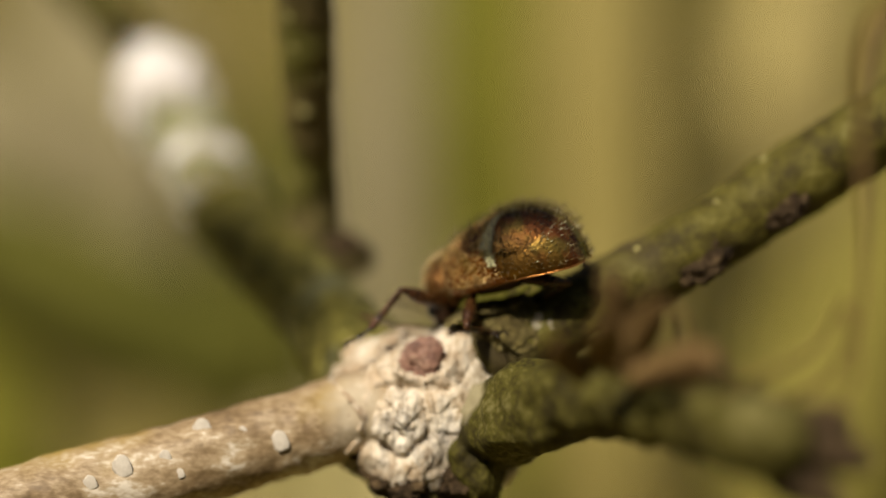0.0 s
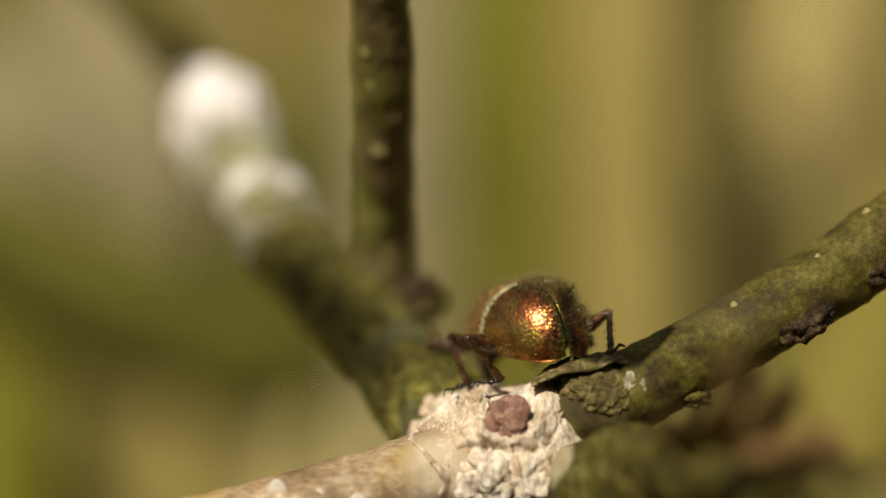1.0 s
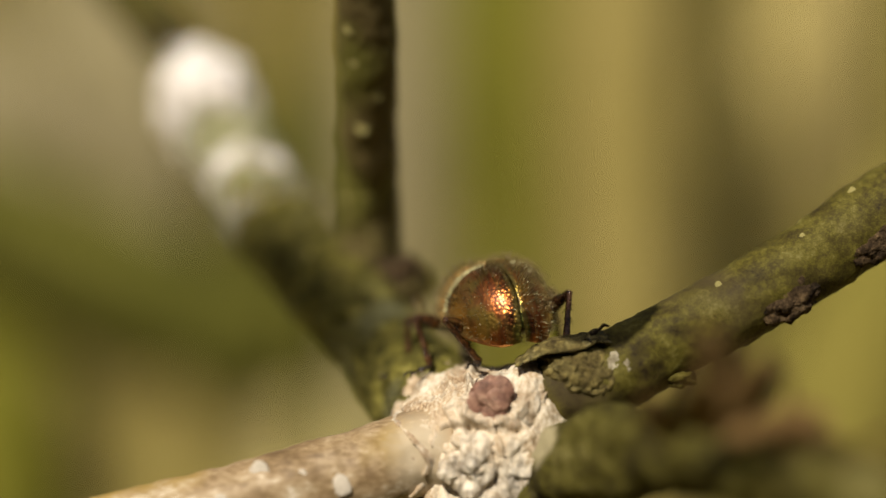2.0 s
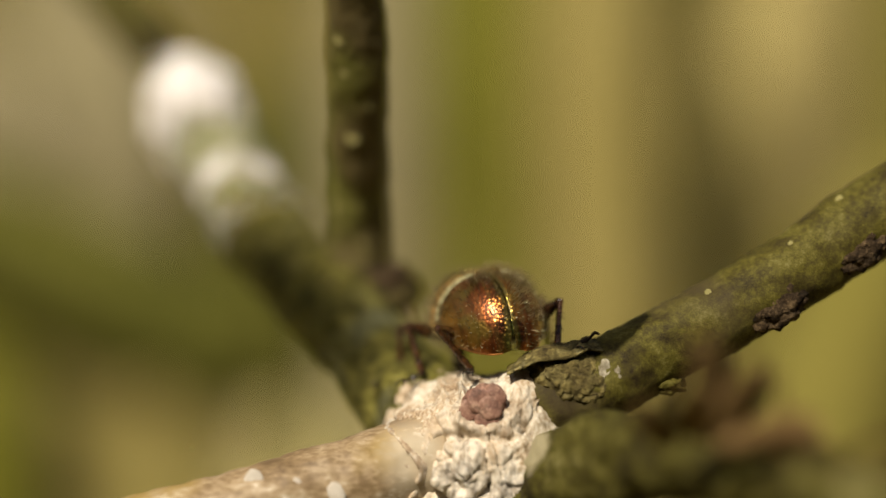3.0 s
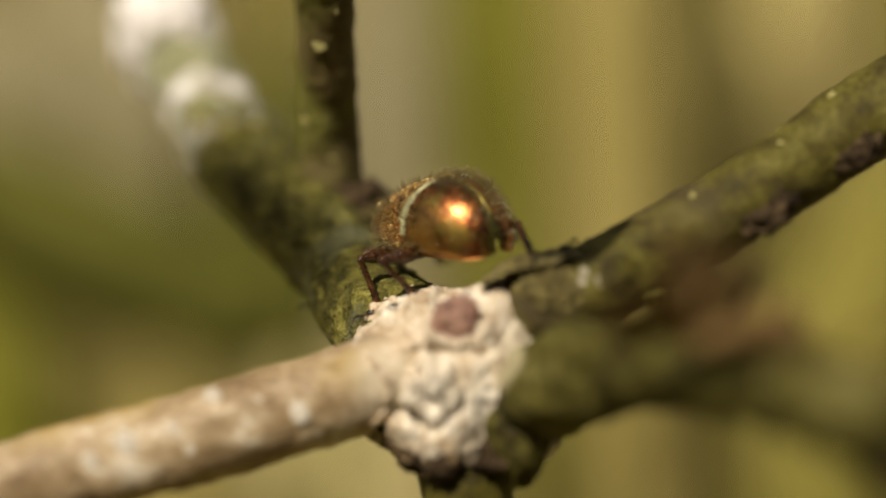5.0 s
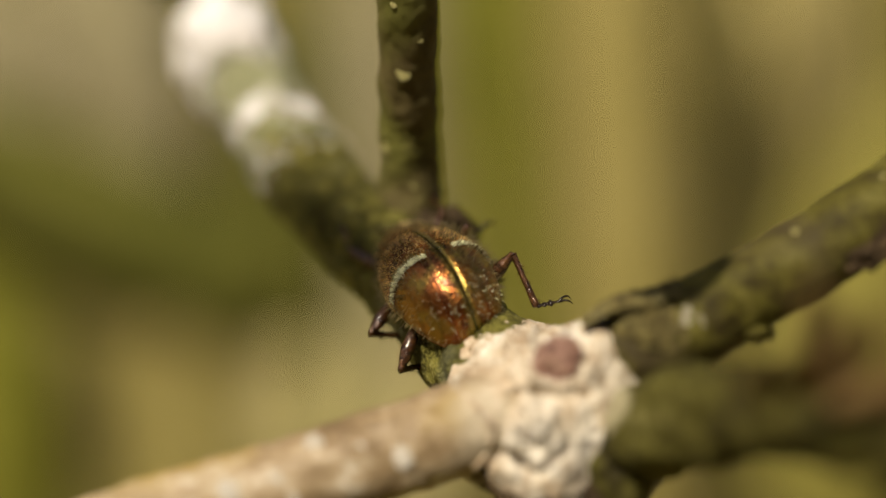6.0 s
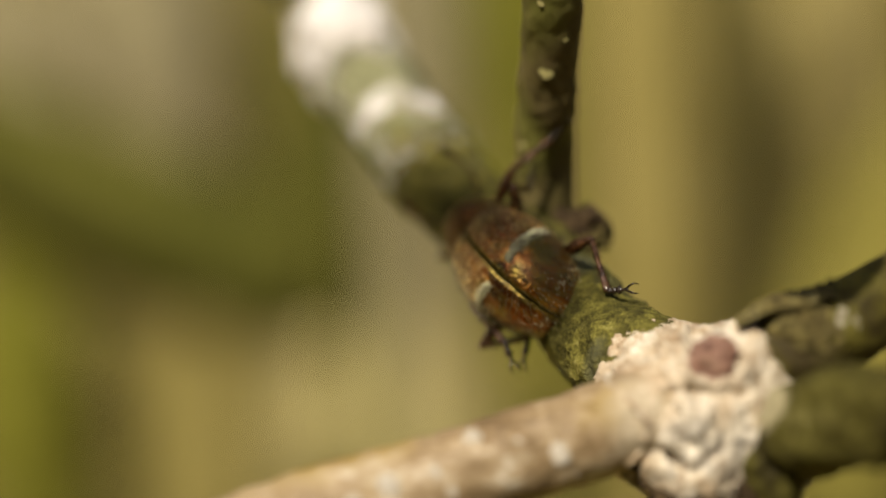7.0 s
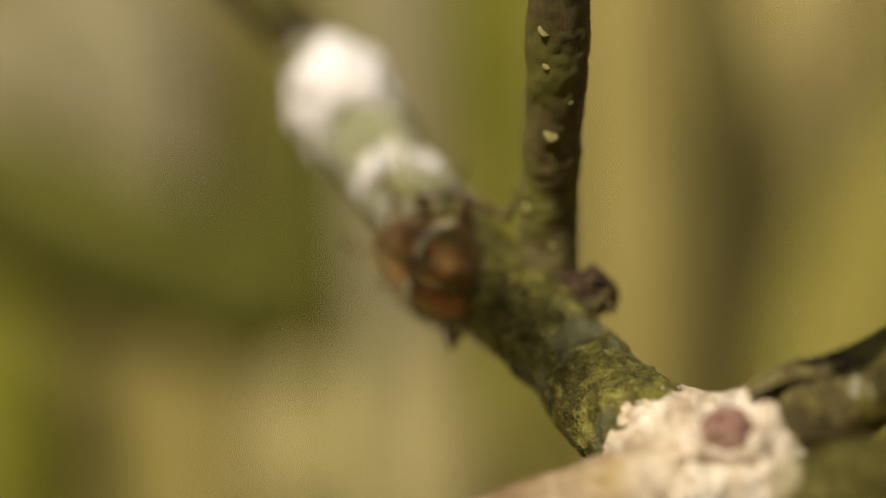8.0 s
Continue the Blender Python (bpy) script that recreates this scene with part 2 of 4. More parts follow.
def blob_data(centre, radii, level=3, bumps=(), seed=0.0):
    bm = bmesh.new()
    bmesh.ops.create_icosphere(bm, subdivisions=level, radius=1)
    v = []
    for q in bm.verts:
        n = q.co.normalized()
        r = 1 + sum(h * noise.noise(n / w + Vector((seed, seed, seed))) for w, h in bumps)
        v.append((centre[0] + n.x * r * radii[0], centre[1] + n.y * r * radii[1], centre[2] + n.z * r * radii[2]))
    f = [tuple(w.index for w in q.verts) for q in bm.faces]
    bm.free()
    return v, f


def blob(name, centre, radii, mat, parent, label="", **how):
    v, f = blob_data(centre, radii, **how)
    return part(name, mesh_from(name, place(v), f, mat), parent, label)


# ---- ground: one sheet, rising to a meadow bank beyond the shrub ----
def ground():
    xs = np.concatenate([np.linspace(-60, -6, 10), np.linspace(-5, 5, 41), np.linspace(6, 60, 10)])
    ys = np.concatenate([np.linspace(-60, -3, 12), np.linspace(-2.5, 6, 60), np.linspace(7, 60, 12)])
    verts = []
    for y in ys:
        for x in xs:
            rise = 1 / (1 + math.exp(-(y - 2.0) * 3.2))
            z = 2.6 * rise + 0.10 * noise.noise(Vector((x * 1.3, y * 1.3, 0)))
            if abs(x) < 1 and abs(y) < 0.8:
                z *= 0.3
            verts.append((x, y, z))
    w = len(xs)
    faces = [(j * w + i, j * w + i + 1, (j + 1) * w + i + 1, (j + 1) * w + i) for j in range(len(ys) - 1) for i in range(w - 1)]
    g = new("ground", mesh_from("ground", verts, faces, M_GROUND))
    tagged(g, "dry straw-coloured meadow ground rising to a bank", "ground", kind="structure")


ground()


def hedge():
    """An unseen hedge added behind the camera, to keep low sky from reflecting."""
    unseen_thicket = tagged(new("hedge"), "dense dark green hedge along the meadow's edge", "hedge", kind="structure")
    verts, faces, rnd = [], [], random.Random(21)
    xs, rows = np.linspace(-6, 6, 90), 26
    for x in xs:
        for k in range(rows):
            a = math.pi * k / (rows - 1)
            r = 1 + 0.16 * noise.noise(Vector((x * 1.4, k * 0.3, 5))) + 0.08 * noise.noise(Vector((x * 4, k * 0.9, 2)))
            verts.append((x, -2.35 + 0.75 * math.cos(a) * r, 1.75 * math.sin(a) ** 0.6 * r))
    for i in range(len(xs) - 1):
        for k in range(rows - 1):
            j = i * rows + k
            faces.append((j, j + 1, j + rows + 1, j + rows))
    part("unseen_thicket", mesh_from("unseen_thicket", verts, faces, M_HEDGE), unseen_thicket)
    leaves, lf = [], []
    for _ in range(5000):
        c = Vector(verts[rnd.randrange(len(verts))]) + Vector((rnd.gauss(0, 0.06), rnd.gauss(0, 0.06), rnd.gauss(0, 0.06)))
        a = Vector((rnd.gauss(0, 1), rnd.gauss(0, 1), rnd.gauss(0, 0.6))).normalized()
        b = a.orthogonal().normalized()
        j, w, h = len(leaves), rnd.uniform(0.012, 0.022), rnd.uniform(0.03, 0.05)
        leaves += [c - a * h, c + b * w, c + a * h, c - b * w]
        lf.append((j, j + 1, j + 2, j + 3))
    part("foliage", mesh_from("foliage", leaves, lf, M_HEDGE), unseen_thicket, "", kind="stuff")


hedge()


# ---- meadow blades behind the shrub ----
def blade_mesh(name, rows, mat):
    """A long leaf with a keel: rows of x, y, z, half width (mm)."""
    s = spline(rows, 8)
    verts, faces = [], []
    for i, (x, y, z, h) in enumerate(s):
        a, b = s[max(i - 1, 0)], s[min(i + 1, len(s) - 1)]
        d = Vector(b[:3] - a[:3]).normalized()
        side = d.cross(Vector((0, 1, 0))).normalized() * h
        keel = Vector((0, h * 0.35 + 0.15, 0))
        c = Vector((x, y, z))
        verts += [c - side, c - keel * 0.1, c + side, c + keel]
    for i in range(len(s) - 1):
        for k in range(4):
            faces.append((4 * i + k, 4 * i + (k + 1) % 4, 4 * i + 4 + (k + 1) % 4, 4 * i + 4 + k))
    faces += [(3, 2, 1, 0), tuple(4 * len(s) - 4 + k for k in range(4))]
    return mesh_from(name, [at(*v) for v in verts], faces, mat)


def blades():
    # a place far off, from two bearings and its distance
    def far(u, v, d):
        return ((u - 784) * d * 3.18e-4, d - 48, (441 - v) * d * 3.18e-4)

    rows = [
        ("dark_leaf", M_BLADE_DARK, 240, [(-420, 240, 7), (-150, 390, 9), (60, 500, 11), (260, 590, 11), (440, 680, 8), (560, 750, 3)], "broad dark olive grass leaf leaning across the meadow"),
        ("pale_leaf", M_BLADE_PALE, 315, [(-700, 1500, 4), (-640, 500, 8), (-420, 110, 11), (-150, 200, 13), (80, 330, 12), (300, 480, 9), (420, 600, 2)], "pale straw-coloured broad grass leaf"),
        ("green_leaf", M_BLADE_GREEN, 290, [(0, 1700, 6), (0, 1000, 13), (-10, 850, 13), (-40, 700, 9), (-80, 560, 3)], "fresh green arching grass leaf"),
        ("dry_leaf", M_BLADE_DRY, 240, [(330, 1700, 3), (325, 1150, 6), (310, 900, 6), (285, 780, 4), (265, 700, 1.5)], "dry straw-coloured grass leaf"),
        ("pale_leaf", M_BLADE_PALE, 300, [(330, 1600, 3), (300, 700, 5), (240, 330, 13), (200, 200, 16), (150, 60, 12), (100, -150, 4)], "pale straw-coloured broad grass leaf"),
        ("pale_leaf", M_BLADE_PALE, 330, [(700, 1500, 5), (690, 800, 8), (680, 400, 10), (690, 100, 10), (700, -300, 4)], "pale straw-coloured broad grass leaf"),
        ("pale_leaf", M_BLADE_BRIGHT, 300, [(680, 1700, 4), (650, 1150, 17), (610, 930, 17), (550, 780, 10), (510, 680, 2)], "bleached straw-coloured grass leaf"),
        ("green_leaf", M_BLADE_GREEN, 300, [(930, 1500, 4), (900, 800, 6), (880, 400, 8), (880, 150, 11), (890, -100, 12), (920, -500, 4)], "upright fresh green grass leaf"),
        ("dry_leaf", M_BLADE_DRY, 285, [(1120, 1600, 4), (1105, 800, 10), (1085, 300, 12), (1095, -100, 12), (1130, -500, 3)], "dry straw-coloured grass leaf"),
        ("dry_leaf", M_BLADE_STRAW, 340, [(1400, 1600, 4), (1385, 800, 16), (1390, 400, 17), (1410, 150, 14), (1440, -100, 9), (1470, -500, 3)], "brownish straw-coloured grass leaf"),
        ("pale_leaf", M_BLADE_BRIGHT, 330, [(1250, 1600, 4), (1240, 900, 10), (1235, 650, 9.5), (1230, 500, 7), (1230, 380, 2)], "bleached straw-coloured grass leaf"),
        ("olive_leaf", M_BLADE_OLIVE, 300, [(1320, 1600, 1), (1305, 700, 1.2), (1290, 250, 1.4), (1282, -50, 1.5), (1272, -400, 1)], "olive green upright grass leaf"),
        ("olive_leaf", M_BLADE_OLIVE, 340, [(1690, 1500, 4), (1670, 800, 9), (1665, 300, 11), (1690, -150, 11), (1760, -500, 3)], "olive green arching grass leaf"),
        ("olive_leaf", M_BLADE_OLIVE, 260, [(1500, 1700, 5), (1450, 1100, 13), (1480, 850, 16), (1560, 560, 14), (1680, 300, 6)], "dark olive arching grass leaf"),
    ]
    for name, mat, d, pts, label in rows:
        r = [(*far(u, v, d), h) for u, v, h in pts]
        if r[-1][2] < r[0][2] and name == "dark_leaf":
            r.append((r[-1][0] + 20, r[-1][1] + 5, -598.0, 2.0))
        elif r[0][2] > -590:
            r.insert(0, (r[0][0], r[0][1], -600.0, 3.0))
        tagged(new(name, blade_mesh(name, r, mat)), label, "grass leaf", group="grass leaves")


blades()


def meadow():
    """Tall thin grass on the bank behind the shrub: dry stalks with some green."""
    rnd = random.Random(11)
    for name, label, mat, count in (("dry_grass", "tall dry straw-coloured meadow grass", M_BLADE_DRY, 2600), ("green_grass", "tall olive green meadow grass", M_BLADE_OLIVE, 1400)):
        verts, faces = [], []
        for _ in range(count):
            x, y = rnd.uniform(-1500, 1500) + rnd.gauss(0, 300), rnd.uniform(500, 1900) + abs(rnd.gauss(0, 250))
            rise = 2600 / (1 + math.exp(-(y / 1000 - 2.0) * 3.2))
            h, lean = rnd.uniform(250, 700), Vector((rnd.uniform(-0.25, 0.25), rnd.uniform(-0.15, 0.15), 1))
            w, foot, j = rnd.uniform(1.5, 4.0), Vector((x, y, rise - 660)), len(verts)
            for k, f in ((0.0, 1.0), (0.4, 0.9), (0.75, 0.6)):
                c = foot + lean * h * k + Vector((lean.x * h * k * k * 0.5, 0, 0))
                verts += [c + Vector((-w * f, 0, 0)), c + Vector((0, -w * 0.4 * f, 0)), c + Vector((w * f, 0, 0))]
            verts.append(foot + lean * h + Vector((lean.x * h * 0.5, 0, 0)))
            for b in (0, 3):
                for k in range(3):
                    faces.append((j + b + k, j + b + (k + 1) % 3, j + b + 3 + (k + 1) % 3, j + b + 3 + k))
            for k in range(3):
                faces.append((j + 6 + k, j + 6 + (k + 1) % 3, j + 9))
        tagged(new(name, mesh_from(name, place(verts), faces, mat)), label, "grass", kind="stuff")


meadow()

# ---- the shrub's branching twig ----
branch = tagged(new("branch"), "forked lichen-crusted shrub branch with a pale swollen knot", "branch")
MAIN = [(-0.26, 0.96, -7.6, 1.15), (-0.45, 1.3, -6.2, 1.3), (-0.95, 1.7, -4.4, 1.5), (-1.9, 3.2, -3.6, 1.5), (-2.86, 4.8, -2.9, 1.42), (-3.75, 6.3, -1.9, 1.32),
        (-4.75, 7.8, -1.0, 1.32), (-6.4, 10.4, 0.45, 1.4), (-7.4, 12.2, 1.6, 1.5)]
LIMB = MAIN[2:] + [(-8.5, 14.6, 3.0, 1.4), (-9.6, 16.6, 4.5, 1.5), (-10.6, 18.3, 6.0, 1.45), (-11.6, 19.7, 7.5, 0.8)]
LEFT = [(-1.6, 0.9, -4.25, 1.15), (-3.1, 0.6, -4.7, 1.15), (-4.4, 0.3, -5.12, 1.14), (-6.5, -0.1, -5.66, 1.14), (-9.6, -0.6, -6.44, 1.12), (-12.0, -1.0, -7.1, 1.1), (-20, -2.0, -9.4, 1.05), (-32, -3, -13, 0.95)]
RIGHT = [(0.3, 1.7, -3.7, 1.25), (1.49, 1.0, -2.92, 1.22), (2.56, 0.9, -2.33, 1.10), (4.09, 0.95, -1.51, 1.03), (6.42, 1.2, -0.25, 1.04), (8.80, 1.6, 1.23, 1.07), (11.49, 2.0, 2.95, 1.10), (17.8, 2.6, 6.75, 1.06), (30.0, 3.5, 13.2, 0.95)]
STEM = [(-4.85, 8.9, -0.7, 1.0), (-4.25, 8.9, 0.2, 1.04), (-4.08, 8.5, 1.4, 0.89), (-4.12, 7.8, 2.6, 0.84), (-4.08, 6.6, 4.3, 0.83), (-4.08, 5.2, 6.4, 0.82), (-4.18, 3.8, 8.9, 0.80), (-4.6, 1.0, 14, 0.78), (-6.0, -2, 27, 0.7), (-7, 2, 50, 0.6)]
NEAR = [(0.7, 1.5, -5.2, 0.9), (1.35, 0.2, -4.85, 1.22), (2.2, -1.5, -4.2, 1.18), (3.2, -3.4, -3.85, 1.05), (4.2, -5.2, -3.68, 0.95), (5.1, -7.0, -3.62, 0.86), (5.9, -8.8, -3.72, 0.84), (6.5, -10.1, -3.88, 0.9), (6.8, -10.7, -4.0, 0.7)]
tube("mossy_limb", LIMB, M_MOSS, branch, "dark green mossy limb", steps=26, around=90, bumps=((1.1, 0.16), (0.4, 0.09), (0.16, 0.05)))
tube("limb_foot", [(40, 60, -605, 9), (30, 45, -400, 6), (12, 18, -150, 3.2), (2.0, 4.0, -30, 1.5), (0.2, 1.0, -12, 1.15)] + MAIN[:3], M_GREEN, branch, "", steps=14, around=40, bumps=((1.2, 0.10), (0.4, 0.06)))
blob("lichen_crust", (-10.1, 17.2, 5.4), (1.85, 2.0, 2.1), M_LICHEN, branch, "white lichen crust", level=5, bumps=((0.9, 0.25), (0.4, 0.15), (0.16, 0.06)))
blob("lichen_crust", (-8.3, 13.4, 3.0), (1.2, 1.1, 1.15), M_LICHEN, branch, "white lichen crust", level=5, bumps=((0.8, 0.35), (0.35, 0.18), (0.16, 0.06)), seed=5.0)
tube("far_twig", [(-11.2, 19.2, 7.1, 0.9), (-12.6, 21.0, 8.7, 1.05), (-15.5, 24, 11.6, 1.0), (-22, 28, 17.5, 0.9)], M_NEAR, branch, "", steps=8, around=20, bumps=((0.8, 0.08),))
tube("left_twig", LEFT, M_LEFT, branch, "smooth grey-brown twig with pale dots", steps=22, around=56, bumps=((1.6, 0.10), (0.5, 0.06), (0.2, 0.03)))
tube("right_twig", RIGHT, M_GREEN, branch, "green algae-covered twig", steps=22, around=56, bumps=((1.3, 0.10), (0.4, 0.05), (0.16, 0.03)))
tube("upright_stem", STEM, M_STEM, branch, "upright olive-brown stem", steps=22, around=48, bumps=((0.9, 0.08), (0.3, 0.06), (0.12, 0.03)))
tube("broken_stub", [(-4.0, 8.3, -0.5, 0.75), (-3.3, 7.8, -0.35, 0.68), (-2.85, 7.5, -0.1, 0.62), (-2.6, 7.35, 0.15, 0.5)], M_CRUST, branch, "dark broken stub", steps=10, around=30, bumps=((0.45, 0.35), (0.2, 0.2), (0.09, 0.08)))
for at_mm, size, seed in (((-2.75, 7.2, -0.45), (0.42, 0.4, 0.36), 1.0), ((-3.3, 6.75, -0.65), (0.5, 0.35, 0.28), 3.0), ((-4.0, 6.75, -0.5), (0.5, 0.35, 0.26), 5.0), ((-4.75, 7.1, -0.3), (0.45, 0.4, 0.3), 8.0)):
    blob("stem_collar", at_mm, size, M_CRACK, branch, "crusty collar of bark round the stem foot", level=4, bumps=((0.6, 0.45), (0.25, 0.35), (0.1, 0.15)), seed=seed)
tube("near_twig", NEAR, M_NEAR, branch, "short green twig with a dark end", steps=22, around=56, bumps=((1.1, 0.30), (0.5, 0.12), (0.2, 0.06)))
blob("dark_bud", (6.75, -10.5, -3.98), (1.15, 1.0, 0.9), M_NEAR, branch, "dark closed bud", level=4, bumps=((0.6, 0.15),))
blob("bark_saddle", (1.86, 0.85, -2.40), (1.22, 1.2, 1.0), M_CRACK, branch, "cracked mossy bark", level=6, bumps=((0.6, 0.10), (0.2, 0.07), (0.08, 0.04)))


def bark_flap():
    """A peeled sheet of bark, curled up along its ragged upper edge."""
    rows = spline([(0.05, 0.35, -2.05, 0.10), (0.45, 0.2, -1.74, 0.22), (0.92, 0.15, -1.47, 0.32), (1.51, 0.2, -1.37, 0.36), (1.85, 0.2, -1.33, 0.3), (2.09, 0.25, -1.22, 0.3), (2.4, 0.35, -1.33, 0.2), (2.6, 0.5, -1.45, 0.1)], 14)
    verts, faces, across = [], [], 7
    for i, (x, y, z, w) in enumerate(rows):
        rag = 0.07 * noise.noise(Vector((x * 5, 1, 0))) + 0.05 * noise.noise(Vector((x * 15, 4, 0)))
        for k in range(across):
            f = k / (across - 1)
            dent = 0.04 * noise.noise(Vector((x * 3, f * 3, 7)))
            verts.append((x + 0.05 * f, y - 0.34 + 0.75 * f + dent, z - w * (1 - f) ** 1.6 + rag * f + dent))
    for i in range(len(rows) - 1):
        for k in range(across - 1):
            a = i * across + k
            faces.append((a, a + 1, a + across + 1, a + across))
    flap = part("bark_flap", mesh_from("bark_flap", place(verts), faces, M_CRACK), branch, "peeled ragged sheet of bark")
    flap.modifiers.new("thickness", "SOLIDIFY").thickness = 0.05 * MM
    tube("bark_hook", [(2.0, 0.25, -1.33, 0.07), (2.2, 0.25, -1.18, 0.06), (2.32, 0.25, -1.05, 0.05), (2.46, 0.25, -1.10, 0.02)], M_BLACK, branch, "dark hooked bark splinter", steps=6, around=8, bumps=((0.2, 0.04),))


bark_flap()
blob("bark_plate", (2.72, 0.02, -2.15), (0.42, 0.22, 0.5), M_GREY, branch, "grey plate of loose bark", level=4, bumps=((0.6, 0.35), (0.25, 0.25), (0.1, 0.12)), seed=6.0)
blob("bark_lump", (4.3, 0.55, -2.42), (0.45, 0.35, 0.26), M_GREEN, branch, "", level=4, bumps=((0.6, 0.3), (0.25, 0.2)), seed=2.0)



def withered_flower():
    """Dried bracts and curled threads at the near twig."""
    w = tagged(new("withered_flower"), "withered brown flower with curled threads on the twig", "dried flower")
    for rows in ([(4.2, -7.8, -2.9, 0.2), (4.3, -8.4, -2.5, 0.32), (4.3, -9.0, -2.0, 0.34), (4.2, -9.4, -1.6, 0.15)],
                 [(4.5, -8.2, -2.9, 0.15), (4.9, -8.8, -2.3, 0.28), (5.2, -9.6, -1.7, 0.28), (5.3, -10.0, -1.1, 0.12)],
                 [(4.8, -8.6, -3.0, 0.15), (5.6, -9.2, -2.7, 0.25), (6.2, -9.8, -2.5, 0.28), (6.6, -10.2, -2.6, 0.12)],
                 [(4.0, -7.6, -3.1, 0.15), (3.6, -8.2, -2.7, 0.22), (3.3, -8.8, -2.4, 0.24), (3.2, -9.2, -2.0, 0.1)],
                 [(4.4, -8.0, -2.8, 0.15), (4.6, -8.6, -2.0, 0.25), (4.5, -9.2, -1.2, 0.25), (4.2, -9.6, -0.6, 0.1)]):
        part("bract", blade_mesh("bract", [(x - 0.7, y, z + 0.1, h * 1.5) for x, y, z, h in rows], M_BRACT), w, "withered brown bract")
    for rows in ([(6.9, -10.3, -3.9, 0.2), (7.5, -10.6, -3.7, 0.38), (8.1, -10.8, -3.6, 0.38), (8.6, -11.0, -3.7, 0.15)],
                 [(7.0, -10.4, -4.1, 0.25), (7.7, -10.7, -4.2, 0.45), (8.4, -11.0, -4.3, 0.45), (9.0, -11.2, -4.5, 0.15)],
                 [(6.7, -10.5, -4.5, 0.25), (7.2, -10.8, -4.9, 0.4), (7.9, -11.0, -5.1, 0.4), (8.4, -11.2, -5.4, 0.15)]):
        part("bract", blade_mesh("bract", rows, M_CRUST), w, "dark withered bract")
    for rows in ([(4.4, -8, -2.8, 0.06), (5.1, -7.5, -2.9, 0.06), (5.4, -8.5, -2.2, 0.06), (5.3, -8.8, -1.5, 0.06), (4.9, -8.5, -1.1, 0.05)],
                 [(5.2, -9.6, -2.9, 0.06), (7.8, -9, -3.2, 0.07), (8.9, -9.5, -2.0, 0.07), (9.1, -9.6, -0.4, 0.08), (9.0, -9.8, 2.5, 0.12), (9.0, -10, 3.9, 0.17), (9.3, -10, 4.9, 0.18), (10.1, -10, 5.5, 0.12)],
                 [(5.8, -10.6, -3.0, 0.06), (8.0, -9.5, -2.2, 0.06), (8.6, -9.8, -1.2, 0.07), (8.9, -9.9, -2.6, 0.06), (8.4, -9.6, -3.6, 0.06)]):
        v, f = tube_data(rows, steps=10, around=8)
        part("thread", mesh_from("thread", place(v), f, M_BRACT), w, "thin curled thread")


withered_flower()


def bark_scar(centre, radii, lean):
    """A dark sunken scar along a twig, leaning by that many degrees."""
    v, f = blob_data((0, 0, 0), radii, level=4, bumps=((0.5, 0.5), (0.2, 0.3)))
    c, k = math.cos(radians(lean)), math.sin(radians(lean))
    v = [(centre[0] + c * x - k * z, centre[1] + y, centre[2] + k * x + c * z) for x, y, z in v]
    part("bark_scar", mesh_from("bark_scar", place(v), f, M_CRUST), branch, "dark scar in the bark")


bark_scar((7.15, 0.42, -0.38), (0.85, 0.26, 0.42), 31)
bark_scar((9.4, 0.75, 1.05), (0.70, 0.22, 0.36), 31)


def shade_leaf(mid, along, reach, width, away):
    """An added, unseen leaf shading mid from the sun, that far from it."""
    leaf = tagged(new("leaf"), "green leaf on a long stalk high on the shrub", "leaf", group="shrub leaves")
    c = Vector(mid) + SUN_FROM * away
    along = Vector(along)
    along = (along - SUN_FROM * along.dot(SUN_FROM)).normalized()
    side = along.cross(SUN_FROM).normalized()
    verts, faces = [], []
    n = 24
    for i in range(n + 1):
        s = i / n
        half = width * math.sin(math.pi * min(max(s, 0.02), 0.985)) ** 0.6 * (1 + 0.06 * math.sin(s * 60))
        q = c + along * reach * (1 - 2 * s)
        for k in (-1, -0.5, 0, 0.5, 1):
            verts.append(q + side * half * k + SUN_FROM * (0.5 * abs(k) + 0.5 * math.sin(3 * s)))
    for i in range(n):
        for k in range(4):
            faces.append((5 * i + k, 5 * i + k + 1, 5 * i + 6 + k, 5 * i + 5 + k))
    b = part("leaf_blade", mesh_from("leaf_blade", place(verts), faces, M_BLADE_GREEN), leaf)
    b.modifiers.new("thickness", "SOLIDIFY").thickness = 0.15 * MM
    end = c - along * reach * 0.95
    v, f = tube_data([(*end, 0.2), (*(end * 0.6 + Vector((-7, 2, 50)) * 0.4 + Vector((0, 12, 16))), 0.2), (-7, 2, 50, 0.3)], steps=10, around=10)
    part("stalk", mesh_from("stalk", place(v), f, M_STEM), leaf)


# Both leaves are out-of-view additions: one shades the limb, one the beetle's start.
shade_leaf((-5.9, 7.1, -0.45), (-0.49, 0.78, 0.39), 4.9, 1.25, 200)
shade_leaf((2.07, -0.19, -0.07), (0.88, -0.1, 0.45), 1.35, 0.95, 18)


